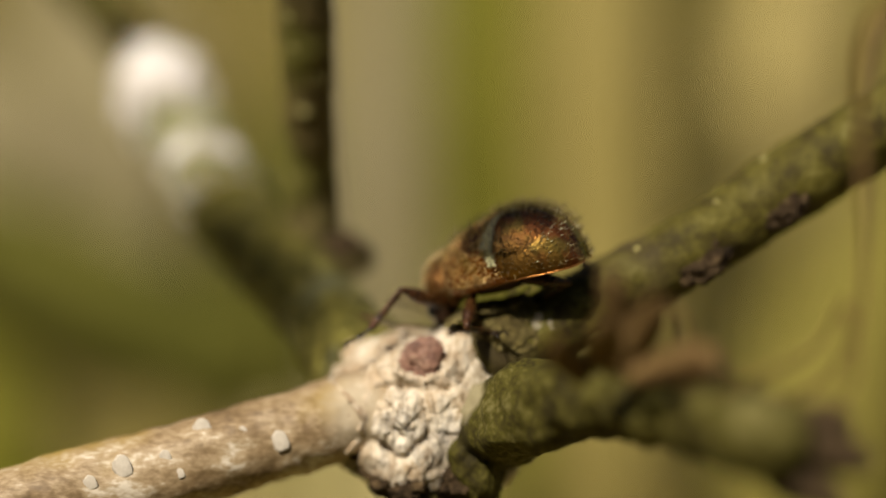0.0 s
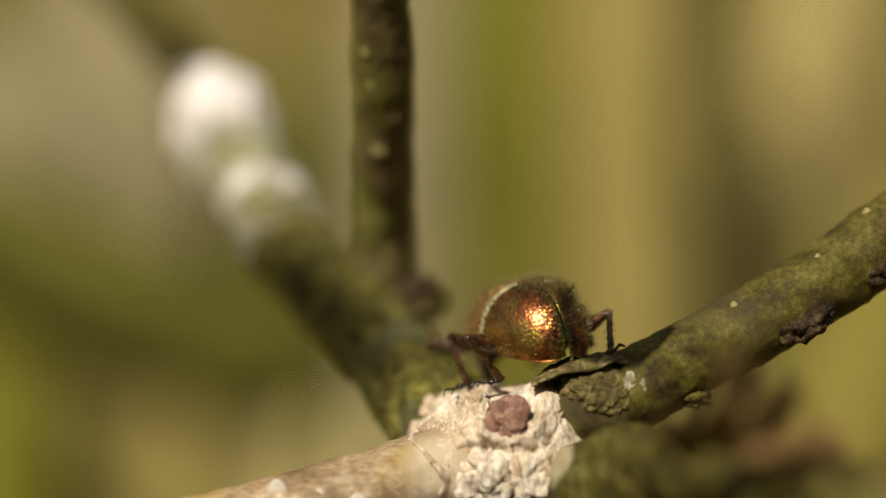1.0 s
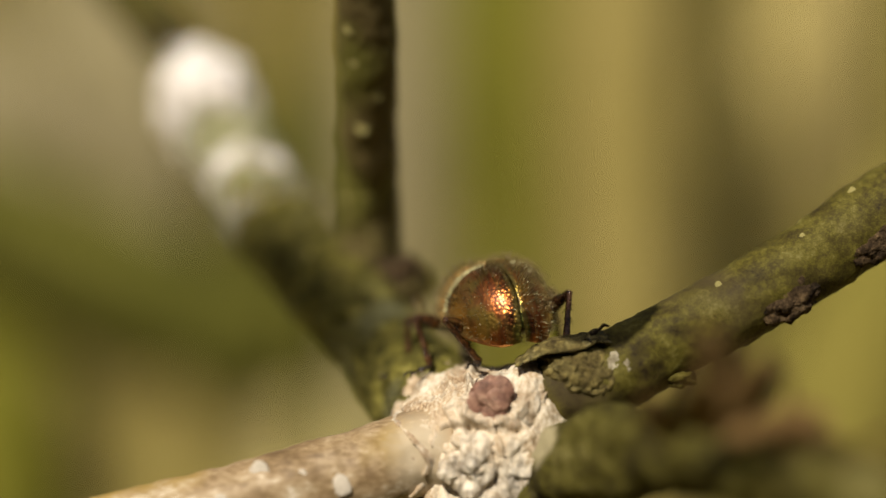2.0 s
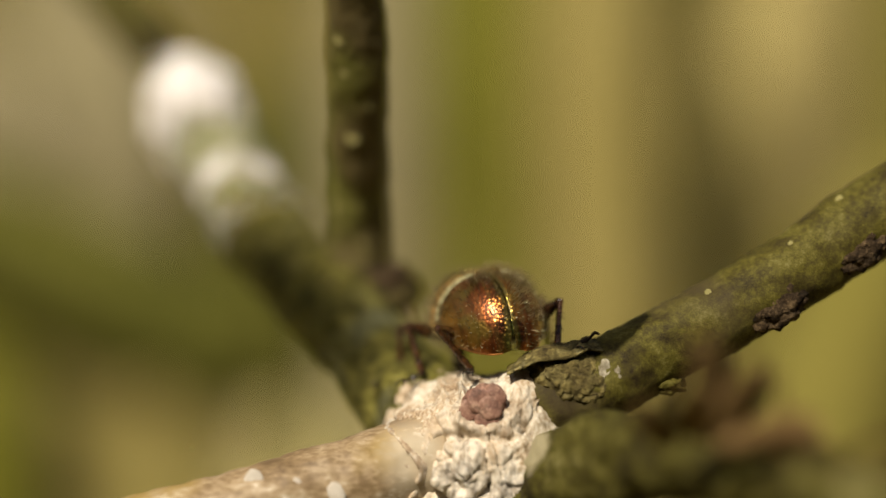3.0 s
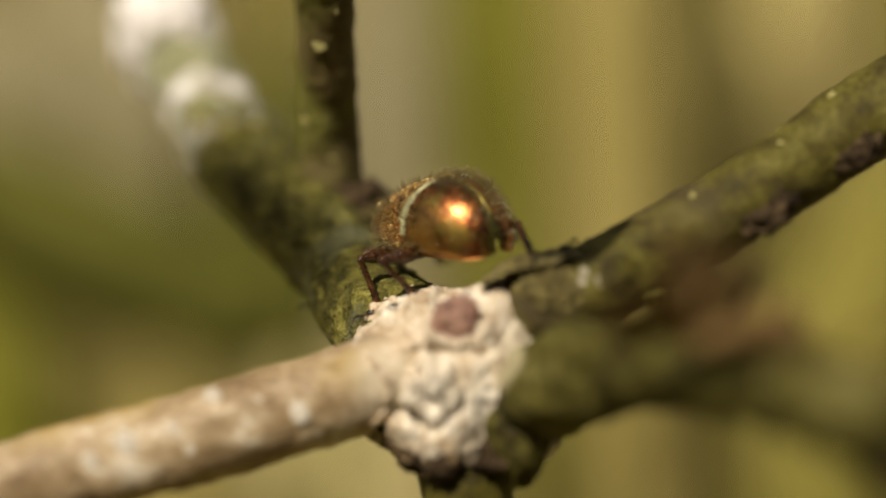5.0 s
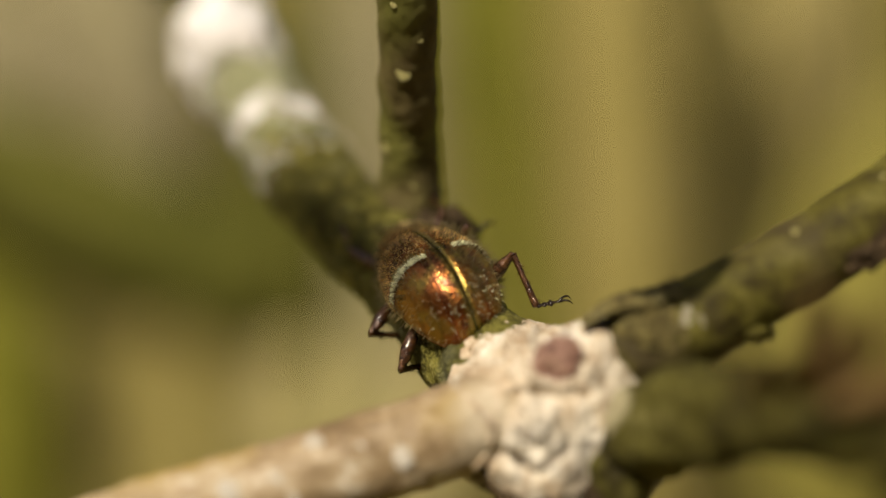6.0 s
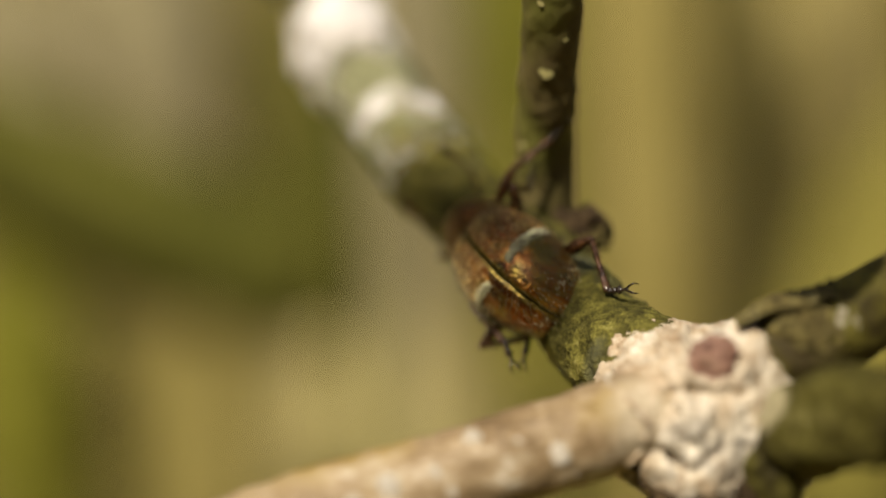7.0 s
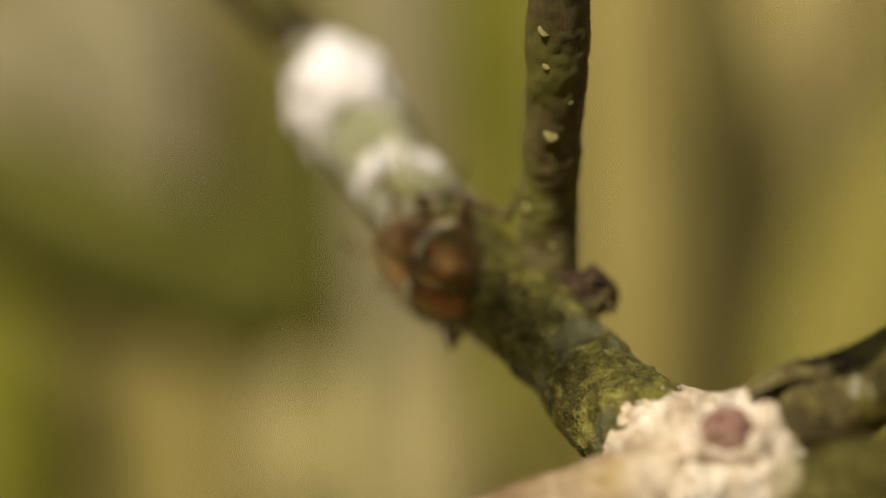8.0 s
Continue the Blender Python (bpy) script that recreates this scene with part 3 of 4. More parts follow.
# ---- the knot: one swollen, wrinkled mass ----
def knot():
    lumps = [((-0.95, 1.9, -4.25), (2.1, 2.3, 1.8)), ((0.45, 1.5, -3.35), (1.3, 1.5, 1.05)), ((-2.4, 0.9, -4.5), (1.1, 1.05, 1.05)), ((-1.7, 1.2, -5.3), (1.2, 1.2, 1.0)),
             ((-0.6, 1.0, -5.7), (1.5, 1.5, 1.4)), ((0.75, 0.9, -4.7), (1.2, 1.2, 1.3)), ((0.9, 1.1, -5.6), (1.1, 1.2, 1.3)), ((1.35, 0.9, -4.9), (1.1, 1.2, 1.0)), ((1.3, 0.0, -4.7), (0.8, 0.8, 0.9)), ((-1.8, 3.6, -3.45), (1.5, 1.75, 1.25)), ((-0.5, 0.5, -4.3), (1.2, 1.0, 1.1)), ((0.42, 0.6, -3.1), (0.62, 0.75, 0.95))]
    heart = np.array((-0.8, 1.9, -4.3))
    bm = bmesh.new()
    bmesh.ops.create_icosphere(bm, subdivisions=7, radius=1)
    dirs = np.array([v.co[:] for v in bm.verts])
    dirs /= np.linalg.norm(dirs, axis=1)[:, None]
    faces = [tuple(v.index for v in f.verts) for f in bm.faces]
    bm.free()

    def inside(p):
        total = 0
        for c, r in lumps:
            q = (p - np.array(c)) / np.array(r)
            total = total + np.exp(-5.0 * (np.linalg.norm(q, axis=1) - 1))
        return total > 1

    lo, hi = np.full(len(dirs), 0.3), np.full(len(dirs), 5.0)
    for _ in range(26):
        mid = (lo + hi) / 2
        ok = inside(heart + dirs * mid[:, None])
        lo, hi = np.where(ok, mid, lo), np.where(ok, hi, mid)
    rad = lo
    p = heart + dirs * rad[:, None]
    lift = np.zeros(len(p))
    for i, q in enumerate(p):
        v = Vector(q)
        w = v + 0.35 * noise.noise_vector(v / 0.8)
        crease = lambda f, o: 0.3 - abs(noise.noise(w / f + Vector((o, 3, 1))))
        u = Vector((w.x * 1.3, w.y, w.z * 0.75))
        furrow = lambda f, o, width: math.exp(-(noise.noise(u / f + Vector((o, 1, 4))) / width) ** 2)
        fibre = Vector((w.x * 3.2, w.y * 3.2, w.z * 0.9 + w.x * 0.5))
        lift[i] = (0.12 * noise.noise(w / 0.9) + 0.09 * crease(0.85, 7) - 0.10 * furrow(1.15, 3, 0.05) - 0.05 * furrow(0.55, 8, 0.06) + 0.03 * crease(0.34, 2)
                   + 0.03 * crease(0.14, 5) + 0.05 * noise.noise(fibre / 0.35) + 0.03 * noise.noise(fibre / 0.12) + 0.02 * noise.noise(w / 0.06))
    # leaf scars: a raised rim round a hollow with a raised middle
    near = (p[:, 1] < 1.6).astype(float)
    d = np.linalg.norm(p - np.array((-0.5, 0.0, -2.95)), axis=1) / 0.78
    lift += 0.07 * (np.exp(-((d - 1) / 0.22) ** 2) - 0.9 * np.exp(-((d - 0.66) / 0.2) ** 2))
    dx, dz = p[:, 0] + 2.72, p[:, 2] + 4.5
    d = (np.abs(dx + 0.25 * dz) / 0.62) ** 1.2 + (np.abs(dz) / 0.92) ** 1.2
    lift += near * (0.20 * np.exp(-((d - 1) / 0.16) ** 2) - 0.20 * np.exp(-((d - 0.68) / 0.13) ** 2) + 0.12 * np.exp(-((d - 0.25) / 0.25) ** 2) - 0.18 * np.exp(-((d - 1.3) / 0.12) ** 2))
    # a fibrous round cushion beside the scar, with a dark cleft round it
    dx, dz = p[:, 0] + 1.2, p[:, 2] + 4.6
    d = np.hypot(dx, dz * 0.85) / 0.75 + 0.08 * np.sin(np.arctan2(dz, dx) * 5)
    lift += near * (0.10 * np.exp(-(d / 0.75) ** 4) - 0.20 * np.exp(-((d - 1.12) / 0.12) ** 2) + 0.03 * np.sin(dx * 16 + 2 * np.sin(dz * 4)) * np.exp(-(d / 0.9) ** 4))
    # a pale upright ridge beside the bud, and a dark cleft under the scar
    front = (p[:, 1] < 1.4).astype(float)
    for (x0, z0), (x1, z1), wide, h in (((-1.0, -2.3), (-1.12, -3.4), 0.09, 0.22), ((-1.5, -2.6), (-1.6, -3.3), 0.10, 0.12), ((-2.3, -5.05), (-1.5, -5.5), 0.16, -0.35), ((-1.7, -3.8), (-1.2, -5.0), 0.12, -0.22), ((-1.2, -3.65), (0.1, -3.75), 0.10, -0.16)):
        ex, ez = x1 - x0, z1 - z0
        s = np.clip(((p[:, 0] - x0) * ex + (p[:, 2] - z0) * ez) / (ex * ex + ez * ez), 0, 1)
        d = np.hypot(p[:, 0] - x0 - s * ex + 0.08 * np.sin(p[:, 2] * 9), p[:, 2] - z0 - s * ez)
        lift += h * front * np.exp(-(d / wide) ** 2)
    p = heart + dirs * (rad + lift)[:, None]
    part("knot", mesh_from("knot", place(p), faces, M_KNOT), branch, "pale wrinkled knot of scarred bark")


knot()
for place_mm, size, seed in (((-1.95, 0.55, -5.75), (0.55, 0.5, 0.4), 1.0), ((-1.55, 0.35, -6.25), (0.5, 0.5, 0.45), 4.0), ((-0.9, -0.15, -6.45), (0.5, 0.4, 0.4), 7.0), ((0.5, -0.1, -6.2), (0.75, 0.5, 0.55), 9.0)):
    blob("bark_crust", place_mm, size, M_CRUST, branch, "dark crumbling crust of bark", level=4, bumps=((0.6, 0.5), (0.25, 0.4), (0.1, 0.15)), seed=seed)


# Lump in the darkened bark, standing in for shade under the near twig.
blob("shaded_swelling", (0.85, 0.35, -5.75), (0.9, 1.2, 1.4), M_NEAR, branch, "dark olive bark under the near twig", level=5, bumps=((0.7, 0.16), (0.25, 0.10), (0.1, 0.05)))


def rim_fibres():
    """Pale splinters of bark along the knot's far rim."""
    rnd = random.Random(6)
    edge = spline([(-3.25, 2.5, -3.7), (-2.9, 3.1, -2.98), (-2.42, 3.4, -2.55), (-1.67, 3.5, -2.38), (-1.2, 3.5, -2.45)], 9)
    for k in range(0, len(edge), 2):
        a = Vector(edge[k]) + Vector((rnd.uniform(-0.1, 0.1), rnd.uniform(-0.15, 0.15), rnd.uniform(-0.12, 0.0)))
        d = Vector((rnd.uniform(0.2, 0.5), rnd.uniform(-0.6, -0.2), rnd.uniform(-0.1, 0.15))) * rnd.uniform(0.6, 1.1)
        tube("bark_splinter", [(*a, 0.02), (*(a + d * 0.4 + Vector((0, 0, 0.06))), 0.05), (*(a + d), 0.03)], M_KNOT, branch, "", steps=5, around=8, bumps=((0.2, 0.05),))


rim_fibres()


def bud():
    """A small scaly side bud: overlapping scales round a dome."""
    b = blob("side_bud", (-0.50, 0.06, -2.95), (0.60, 0.52, 0.58), M_BUD, branch, "red-brown scaly bud", level=5, bumps=((0.6, 0.14), (0.25, 0.05)))
    rnd = random.Random(3)
    for k in range(5):
        a, lean = k * 2.4, 0.15 + 0.75 * (k / 5) ** 0.6
        n = Vector((math.sin(lean) * math.cos(a), -math.cos(lean) * 1.0, math.sin(lean) * math.sin(a)))
        c = Vector((-0.50, 0.06, -2.95)) + Vector((n.x * 0.60, n.y * 0.52, n.z * 0.58))
        r = rnd.uniform(0.27, 0.36)
        blob("bud_scale", tuple(c), (r, r * 0.2, r * rnd.uniform(0.8, 1.2)), M_BUD, b, level=4, bumps=((0.9, 0.3),), seed=float(k) * 3)
    return b


bud()


# pale dots in the bark
def lenticels():
    def face(rows, x, z):
        """The depth at which a twig's near side lies, at that x and height."""
        sp = spline(rows, 40)
        d = np.hypot(sp[:, 0] - x, sp[:, 2] - z)
        y = np.where(d < sp[:, 3], sp[:, 1] - np.sqrt(np.maximum(sp[:, 3] ** 2 - d ** 2, 0)), 99)
        return y.min() if y.min() < 90 else sp[d.argmin(), 1]

    rnd = random.Random(2)
    spots = [(LEFT, -6.36, -4.82, 0.27, M_DOT_WHITE), (LEFT, -4.32, -5.1, 0.30, M_DOT_WHITE), (LEFT, -8.4, -5.7, 0.27, M_DOT_WHITE), (LEFT, -7.3, -5.45, 0.17, M_DOT_WHITE), (LEFT, -5.3, -4.85, 0.14, M_DOT_WHITE), (LEFT, -9.2, -6.1, 0.2, M_DOT_WHITE), (LEFT, -6.9, -5.9, 0.13, M_DOT_WHITE),
             (STEM, -4.21, 4.25, 0.20, M_DOT_YELLOW), (STEM, -4.48, 6.9, 0.17, M_DOT_YELLOW), (STEM, -4.73, 2.21, 0.16, M_DOT_YELLOW), (STEM, -4.4, 6.0, 0.13, M_DOT_YELLOW), (STEM, -3.75, 5.1, 0.1, M_DOT_YELLOW), (STEM, -4.0, 1.2, 0.12, M_DOT_YELLOW),
             (RIGHT, 8.9, 2.42, 0.14, M_DOT_YELLOW), (RIGHT, 10.9, 2.45, 0.2, M_DOT_YELLOW), (RIGHT, 6.9, -0.85, 0.17, M_DOT_YELLOW), (RIGHT, 7.5, 1.25, 0.09, M_DOT_YELLOW), (RIGHT, 5.3, 0.0, 0.1, M_DOT_YELLOW)]
    for rows, x, z, r, mat in spots:
        blob("lenticel", (x, face(rows, x, z) + 0.02, z), (r * rnd.uniform(0.8, 1.0), r * 0.16, r * rnd.uniform(0.9, 1.2)), mat, branch, level=3, bumps=((0.9, 0.3), (0.35, 0.15)))


def lichen_flakes():
    """Small lobes of leafy lichen over the mossy limb."""
    rnd = random.Random(8)
    sp = spline(LIMB, 30)
    for name, label, mat, count, low, high in (("leafy_lichen", "grey-green leafy lichen lobes", M_FLAKE, 160, 100, len(sp) - 60), ("white_lichen", "white mealy lichen lobes", M_LICHEN, 380, 165, len(sp) - 2)):
        leafy(name, label, mat, count, low, high, sp, rnd)


def leafy(name, label, mat, count, low, high, sp, rnd):
    verts, faces = [], []
    for _ in range(count):
        i = rnd.randrange(low, min(high, len(sp) - 1))
        c, r = Vector(sp[i][:3]), sp[i][3]
        d = Vector(sp[i + 1][:3] - sp[i][:3]).normalized()
        n = Vector((rnd.gauss(0, 1), rnd.gauss(-0.3, 1), rnd.gauss(0.3, 1)))
        n = (n - d * n.dot(d)).normalized()
        tip = (n + Vector((rnd.gauss(0, 0.22), rnd.gauss(0, 0.22), rnd.gauss(0, 0.22)))).normalized()
        a = tip.orthogonal().normalized()
        b = tip.cross(a)
        size, j, m = rnd.uniform(0.06, 0.2), len(verts), 7
        q = c + n * (r + rnd.uniform(-0.03, 0.03))
        verts.append(q - tip * 0.03)
        for k in range(m):
            ang = 6.283 * k / m
            rr = size * rnd.uniform(0.6, 1.2)
            verts.append(q + (a * math.cos(ang) + b * math.sin(ang) * 0.7) * rr + tip * rnd.uniform(0.0, 0.09))
        verts.append(q - tip * 0.09 - n * 0.05)
        for k in range(m):
            faces += [(j, j + 1 + k, j + 1 + (k + 1) % m), (j + m + 1, j + 1 + (k + 1) % m, j + 1 + k)]
    part(name, mesh_from(name, place(verts), faces, mat), branch, label, kind="stuff")


lichen_flakes()
lenticels()

# ---- the beetle ----
def scaled(verts):
    return [(v[0] * MM, v[1] * MM, v[2] * MM) for v in verts]


def shell_material():
    """Coppery, finely pitted wing cases with green along the seam and pale green cross patches."""
    m = bpy.data.materials.new("coppery_wing_case")
    m.use_nodes = True
    n, l = m.node_tree.nodes, m.node_tree.links
    b = n["Principled BSDF"]
    b.inputs["Metallic"].default_value = 0.9
    b.inputs["Coat Weight"].default_value, b.inputs["Coat Roughness"].default_value = 0.3, 0.3
    co = n.new("ShaderNodeTexCoord")
    sep = n.new("ShaderNodeSeparateXYZ")
    l.new(co.outputs["Object"], sep.inputs[0])
    n1 = n.new("ShaderNodeTexNoise")
    n1.inputs["Scale"].default_value, n1.inputs["Detail"].default_value = 900, 4
    l.new(co.outputs["Object"], n1.inputs["Vector"])
    base = ramp(n, [(0.32, (0.075, 0.020, 0.005)), (0.48, (0.34, 0.100, 0.014)), (0.64, (0.62, 0.28, 0.05))])
    l.new(n1.outputs[0], base.inputs[0])

    def math_node(op, a, c):
        q = n.new("ShaderNodeMath")
        q.operation = op
        for k, x in enumerate((a, c)):
            if isinstance(x, (int, float)):
                q.inputs[k].default_value = x
            else:
                l.new(x, q.inputs[k])
        return q.outputs[0]

    def span(x, lo, hi):
        q = n.new("ShaderNodeMapRange")
        q.inputs[1].default_value, q.inputs[2].default_value = lo, hi
        l.new(x, q.inputs[0])
        return q.outputs[0]

    def tint(colour, factor, rgb):
        q = n.new("ShaderNodeMix")
        q.data_type = "RGBA"
        q.inputs[7].default_value = (*rgb, 1)
        l.new(factor, q.inputs[0])
        l.new(colour, q.inputs[6])
        return q.outputs[2]

    ax = math_node("ABSOLUTE", sep.outputs[0], 0)
    wob = math_node("MULTIPLY", math_node("SUBTRACT", n1.outputs[0], 0.5), 0.0012)
    y = math_node("ADD", sep.outputs[1], wob)
    # slanting cross band near the middle, pale outside, golden towards the seam
    dist = math_node("ABSOLUTE", math_node("SUBTRACT", y, math_node("ADD", math_node("MULTIPLY", ax, 0.32), -0.00064)), 0)
    band = math_node("MULTIPLY", math_node("MULTIPLY", span(dist, 0.00020, 0.00008), span(ax, 0.00022, 0.0004)), span(sep.outputs[2], -0.0001, 0.0001))
    outer = span(ax, 0.0004, 0.0009)
    colour = tint(base.outputs[0], math_node("MULTIPLY", math_node("MULTIPLY", band, outer), 0.85), (0.50, 0.50, 0.26))
    gold = math_node("MULTIPLY", band, math_node("SUBTRACT", 1.0, outer))
    colour = tint(colour, math_node("MULTIPLY", gold, 0.85), (0.70, 0.42, 0.07))
    behind = math_node("MULTIPLY", span(y, -0.0004, -0.0007), span(ax, 0.0002, 0.0005))
    colour = tint(colour, math_node("MULTIPLY", behind, 0.7), (0.30, 0.080, 0.019))
    # darker in front of the band
    colour = tint(colour, math_node("MULTIPLY", span(y, -0.0001, 0.0004), 0.35), (0.16, 0.055, 0.012))
    # a dark smooth patch behind the band
    spot = math_node("MULTIPLY", span(math_node("ABSOLUTE", math_node("ADD", y, 0.00100), 0), 0.0005, 0.0001), span(math_node("ABSOLUTE", math_node("SUBTRACT", ax, 0.00042), 0), 0.0004, 0.0001))
    colour = tint(colour, math_node("MULTIPLY", spot, 0.8), (0.035, 0.010, 0.008))
    seam = span(math_node("ADD", ax, math_node("MULTIPLY", wob, 0.3)), 0.00018, 0.00008)
    colour = tint(colour, math_node("MULTIPLY", seam, 0.85), (0.08, 0.12, 0.02))
    # greenish gold on the flanks of the rear
    colour = tint(colour, math_node("MULTIPLY", math_node("MULTIPLY", behind, span(ax, 0.0007, 0.0012)), 0.35), (0.46, 0.36, 0.07))
    # golden stripes along the seam, and faint dark ones further out
    stripe = math_node("SINE", math_node("MULTIPLY", math_node("ADD", ax, math_node("MULTIPLY", wob, 0.12)), 21000.0), 0)
    colour = tint(colour, math_node("MULTIPLY", math_node("MULTIPLY", span(stripe, 0.2, 0.8), span(ax, 0.0009, 0.0002)), 0.35), (0.55, 0.32, 0.08))
    colour = tint(colour, math_node("MULTIPLY", span(stripe, -0.5, -0.95), 0.35), (0.10, 0.04, 0.012))
    patch = n.new("ShaderNodeTexNoise")
    patch.inputs["Scale"].default_value, patch.inputs["Detail"].default_value = 520, 2
    l.new(co.outputs["Object"], patch.inputs["Vector"])
    shine = n.new("ShaderNodeTexNoise")
    shine.inputs["Scale"].default_value, shine.inputs["Detail"].default_value = 1300, 2
    l.new(co.outputs["Object"], shine.inputs["Vector"])
    colour = tint(colour, math_node("MULTIPLY", span(shine.outputs[0], 0.5, 0.66), 0.5), (0.26, 0.25, 0.04))
    colour = tint(colour, math_node("MULTIPLY", span(patch.outputs[0], 0.56, 0.72), 0.4), (0.05, 0.018, 0.010))
    l.new(colour, b.inputs["Base Color"])
    vor = n.new("ShaderNodeTexVoronoi")
    vor.inputs["Scale"].default_value = 9500
    l.new(co.outputs["Object"], vor.inputs["Vector"])
    pit = span(vor.outputs[0], 0.85, 0.0)
    colour = tint(colour, math_node("MULTIPLY", math_node("MULTIPLY", span(vor.outputs[0], 0.45, 0.75), math_node("SUBTRACT", 1.0, math_node("MULTIPLY", behind, 0.6))), 0.4), (0.02, 0.010, 0.004))
    l.new(colour, b.inputs["Base Color"])
    bp = n.new("ShaderNodeBump")
    bp.inputs["Strength"].default_value, bp.inputs["Distance"].default_value = 0.5, 0.05 * MM
    l.new(math_node("MULTIPLY", pit, math_node("SUBTRACT", 1.0, math_node("MULTIPLY", behind, 0.62))), bp.inputs["Height"])
    l.new(bp.outputs[0], b.inputs["Normal"])
    l.new(math_node("ADD", math_node("MULTIPLY", n1.outputs[0], 0.30), 0.16), b.inputs["Roughness"])
    return m


M_SHELL = shell_material()
M_NECK = material("coppery_neck_shield", [(0.34, (0.04, 0.015, 0.006)), (0.5, (0.17, 0.070, 0.020)), (0.66, (0.42, 0.24, 0.08))], 1800, 0.4, metal=0.85, fine=5, bump=1.0, depth=0.09)
M_LIMB = material("dark_bronze_leg", [(0.36, (0.008, 0.004, 0.002)), (0.5, (0.055, 0.021, 0.007)), (0.66, (0.17, 0.075, 0.02))], 2200, 0.2, metal=0.3, fine=4, bump=1.0, depth=0.06)
M_LIMB.node_tree.nodes["Principled BSDF"].inputs["Coat Weight"].default_value = 0.3
M_LIMB.node_tree.nodes["Principled BSDF"].inputs["Coat Roughness"].default_value = 0.1
M_BELLY = material("dark_bronze_belly", [(0.3, (0.03, 0.015, 0.008)), (0.7, (0.12, 0.06, 0.03))], 2000, 0.35, metal=0.5, bump=0.5)
M_EYE = material("black_eye", [(0.3, (0.006, 0.006, 0.006)), (0.7, (0.015, 0.013, 0.012))], 4000, 0.15, bump=0.1)
M_HAIR = material("brown_bristle", [(0.3, (0.06, 0.045, 0.015)), (0.7, (0.22, 0.16, 0.055))], 2000, 0.45, bump=0.0)
M_GOLD = material("golden_hair", [(0.3, (0.62, 0.40, 0.12)), (0.7, (0.92, 0.72, 0.36))], 2000, 0.3, metal=0.8, bump=0.0)
M_PALE = material("pale_bristle", [(0.3, (0.62, 0.60, 0.34)), (0.7, (0.86, 0.83, 0.58))], 2000, 0.5, bump=0.0)

M_FOOT = material("black_foot", [(0.3, (0.006, 0.004, 0.003)), (0.7, (0.03, 0.018, 0.010))], 3000, 0.25, bump=0.4)
M_RIM = material("golden_rim", [(0.3, (0.22, 0.08, 0.02)), (0.7, (0.50, 0.22, 0.06))], 2500, 0.35, metal=0.9, bump=0.3)

beetle = tagged(new("beetle"), "coppery bristly beetle with pale cross patches, walking on the branch", "beetle")


def wing_point(u, a):
    """A place on the right wing case: u from the shoulders (0) to the tip (1), a from the seam (0) to the rim (1)."""
    y = 1.6 - 3.9 * u
    front = min(u / 0.5, 1.0)
    w = (0.76 + 0.24 * math.sin(front * math.pi / 2)) * (1 - 0.30 * math.exp(-u / 0.035))
    h = (0.80 + 0.20 * math.sin(min(u / 0.45, 1.0) * math.pi / 2)) * (1 - 0.22 * math.exp(-u / 0.04))
    if u > 0.45:
        w *= max(1 - ((u - 0.45) / 0.55) ** 2.1, 0) ** 0.5
    if u > 0.42:
        h *= max(1 - ((u - 0.42) / 0.58) ** 2.6, 0) ** 0.5
    low, top = -0.26 - 0.62 * u ** 3, -0.64 + 1.66 * h
    ang = a * math.radians(121)
    x = 1.40 * w * abs(math.sin(ang)) ** 0.92
    z = low + max(top - low, 0.05) * (math.cos(ang) if ang < math.pi / 2 else 0.55 * math.cos(ang))
    dip = math.exp(-(x / 0.05) ** 2)
    return Vector((x + 0.012, y, z - 0.05 * dip))


def wing_case(sign):
    nu, na = 70, 40
    verts, faces = [], []
    for i in range(nu + 1):
        for k in range(na + 1):
            u = (i / nu) ** 1.0
            u = 1 - (1 - u) ** 1.5
            p = wing_point(min(u, 0.9995), k / na)
            verts.append((sign * p.x, p.y, p.z))
    w = na + 1
    for i in range(nu):
        for k in range(na):
            q = (i * w + k, i * w + k + 1, (i + 1) * w + k + 1, (i + 1) * w + k)
            faces.append(q if sign < 0 else q[::-1])
    ob = part("wing_case", mesh_from("wing_case", scaled(verts), faces, M_SHELL), beetle, "coppery pitted wing case")
    sol = ob.modifiers.new("thickness", "SOLIDIFY")
    sol.thickness = 0.04 * MM
    edge = [wing_point(u, 1.0) for u in np.linspace(0.04, 0.985, 26)]
    v, f = tube_data([(sign * p.x, p.y, p.z, 0.026) for p in edge], steps=3, around=8)
    part("rim", mesh_from("rim", scaled(v), f, M_RIM), ob, "thin golden rim")
    return ob


wing_case(-1)
wing_case(1)


def ball(name, centre, radii, mat, parent, label="", level=4, bumps=(), tilt=0.0):
    v, f = blob_data((0, 0, 0), radii, level=level, bumps=bumps)
    c, s = math.cos(tilt), math.sin(tilt)
    v = [(centre[0] + x, centre[1] + c * y - s * z, centre[2] + s * y + c * z) for x, y, z in v]
    return part(name, mesh_from(name, scaled(v), f, mat), parent, label)


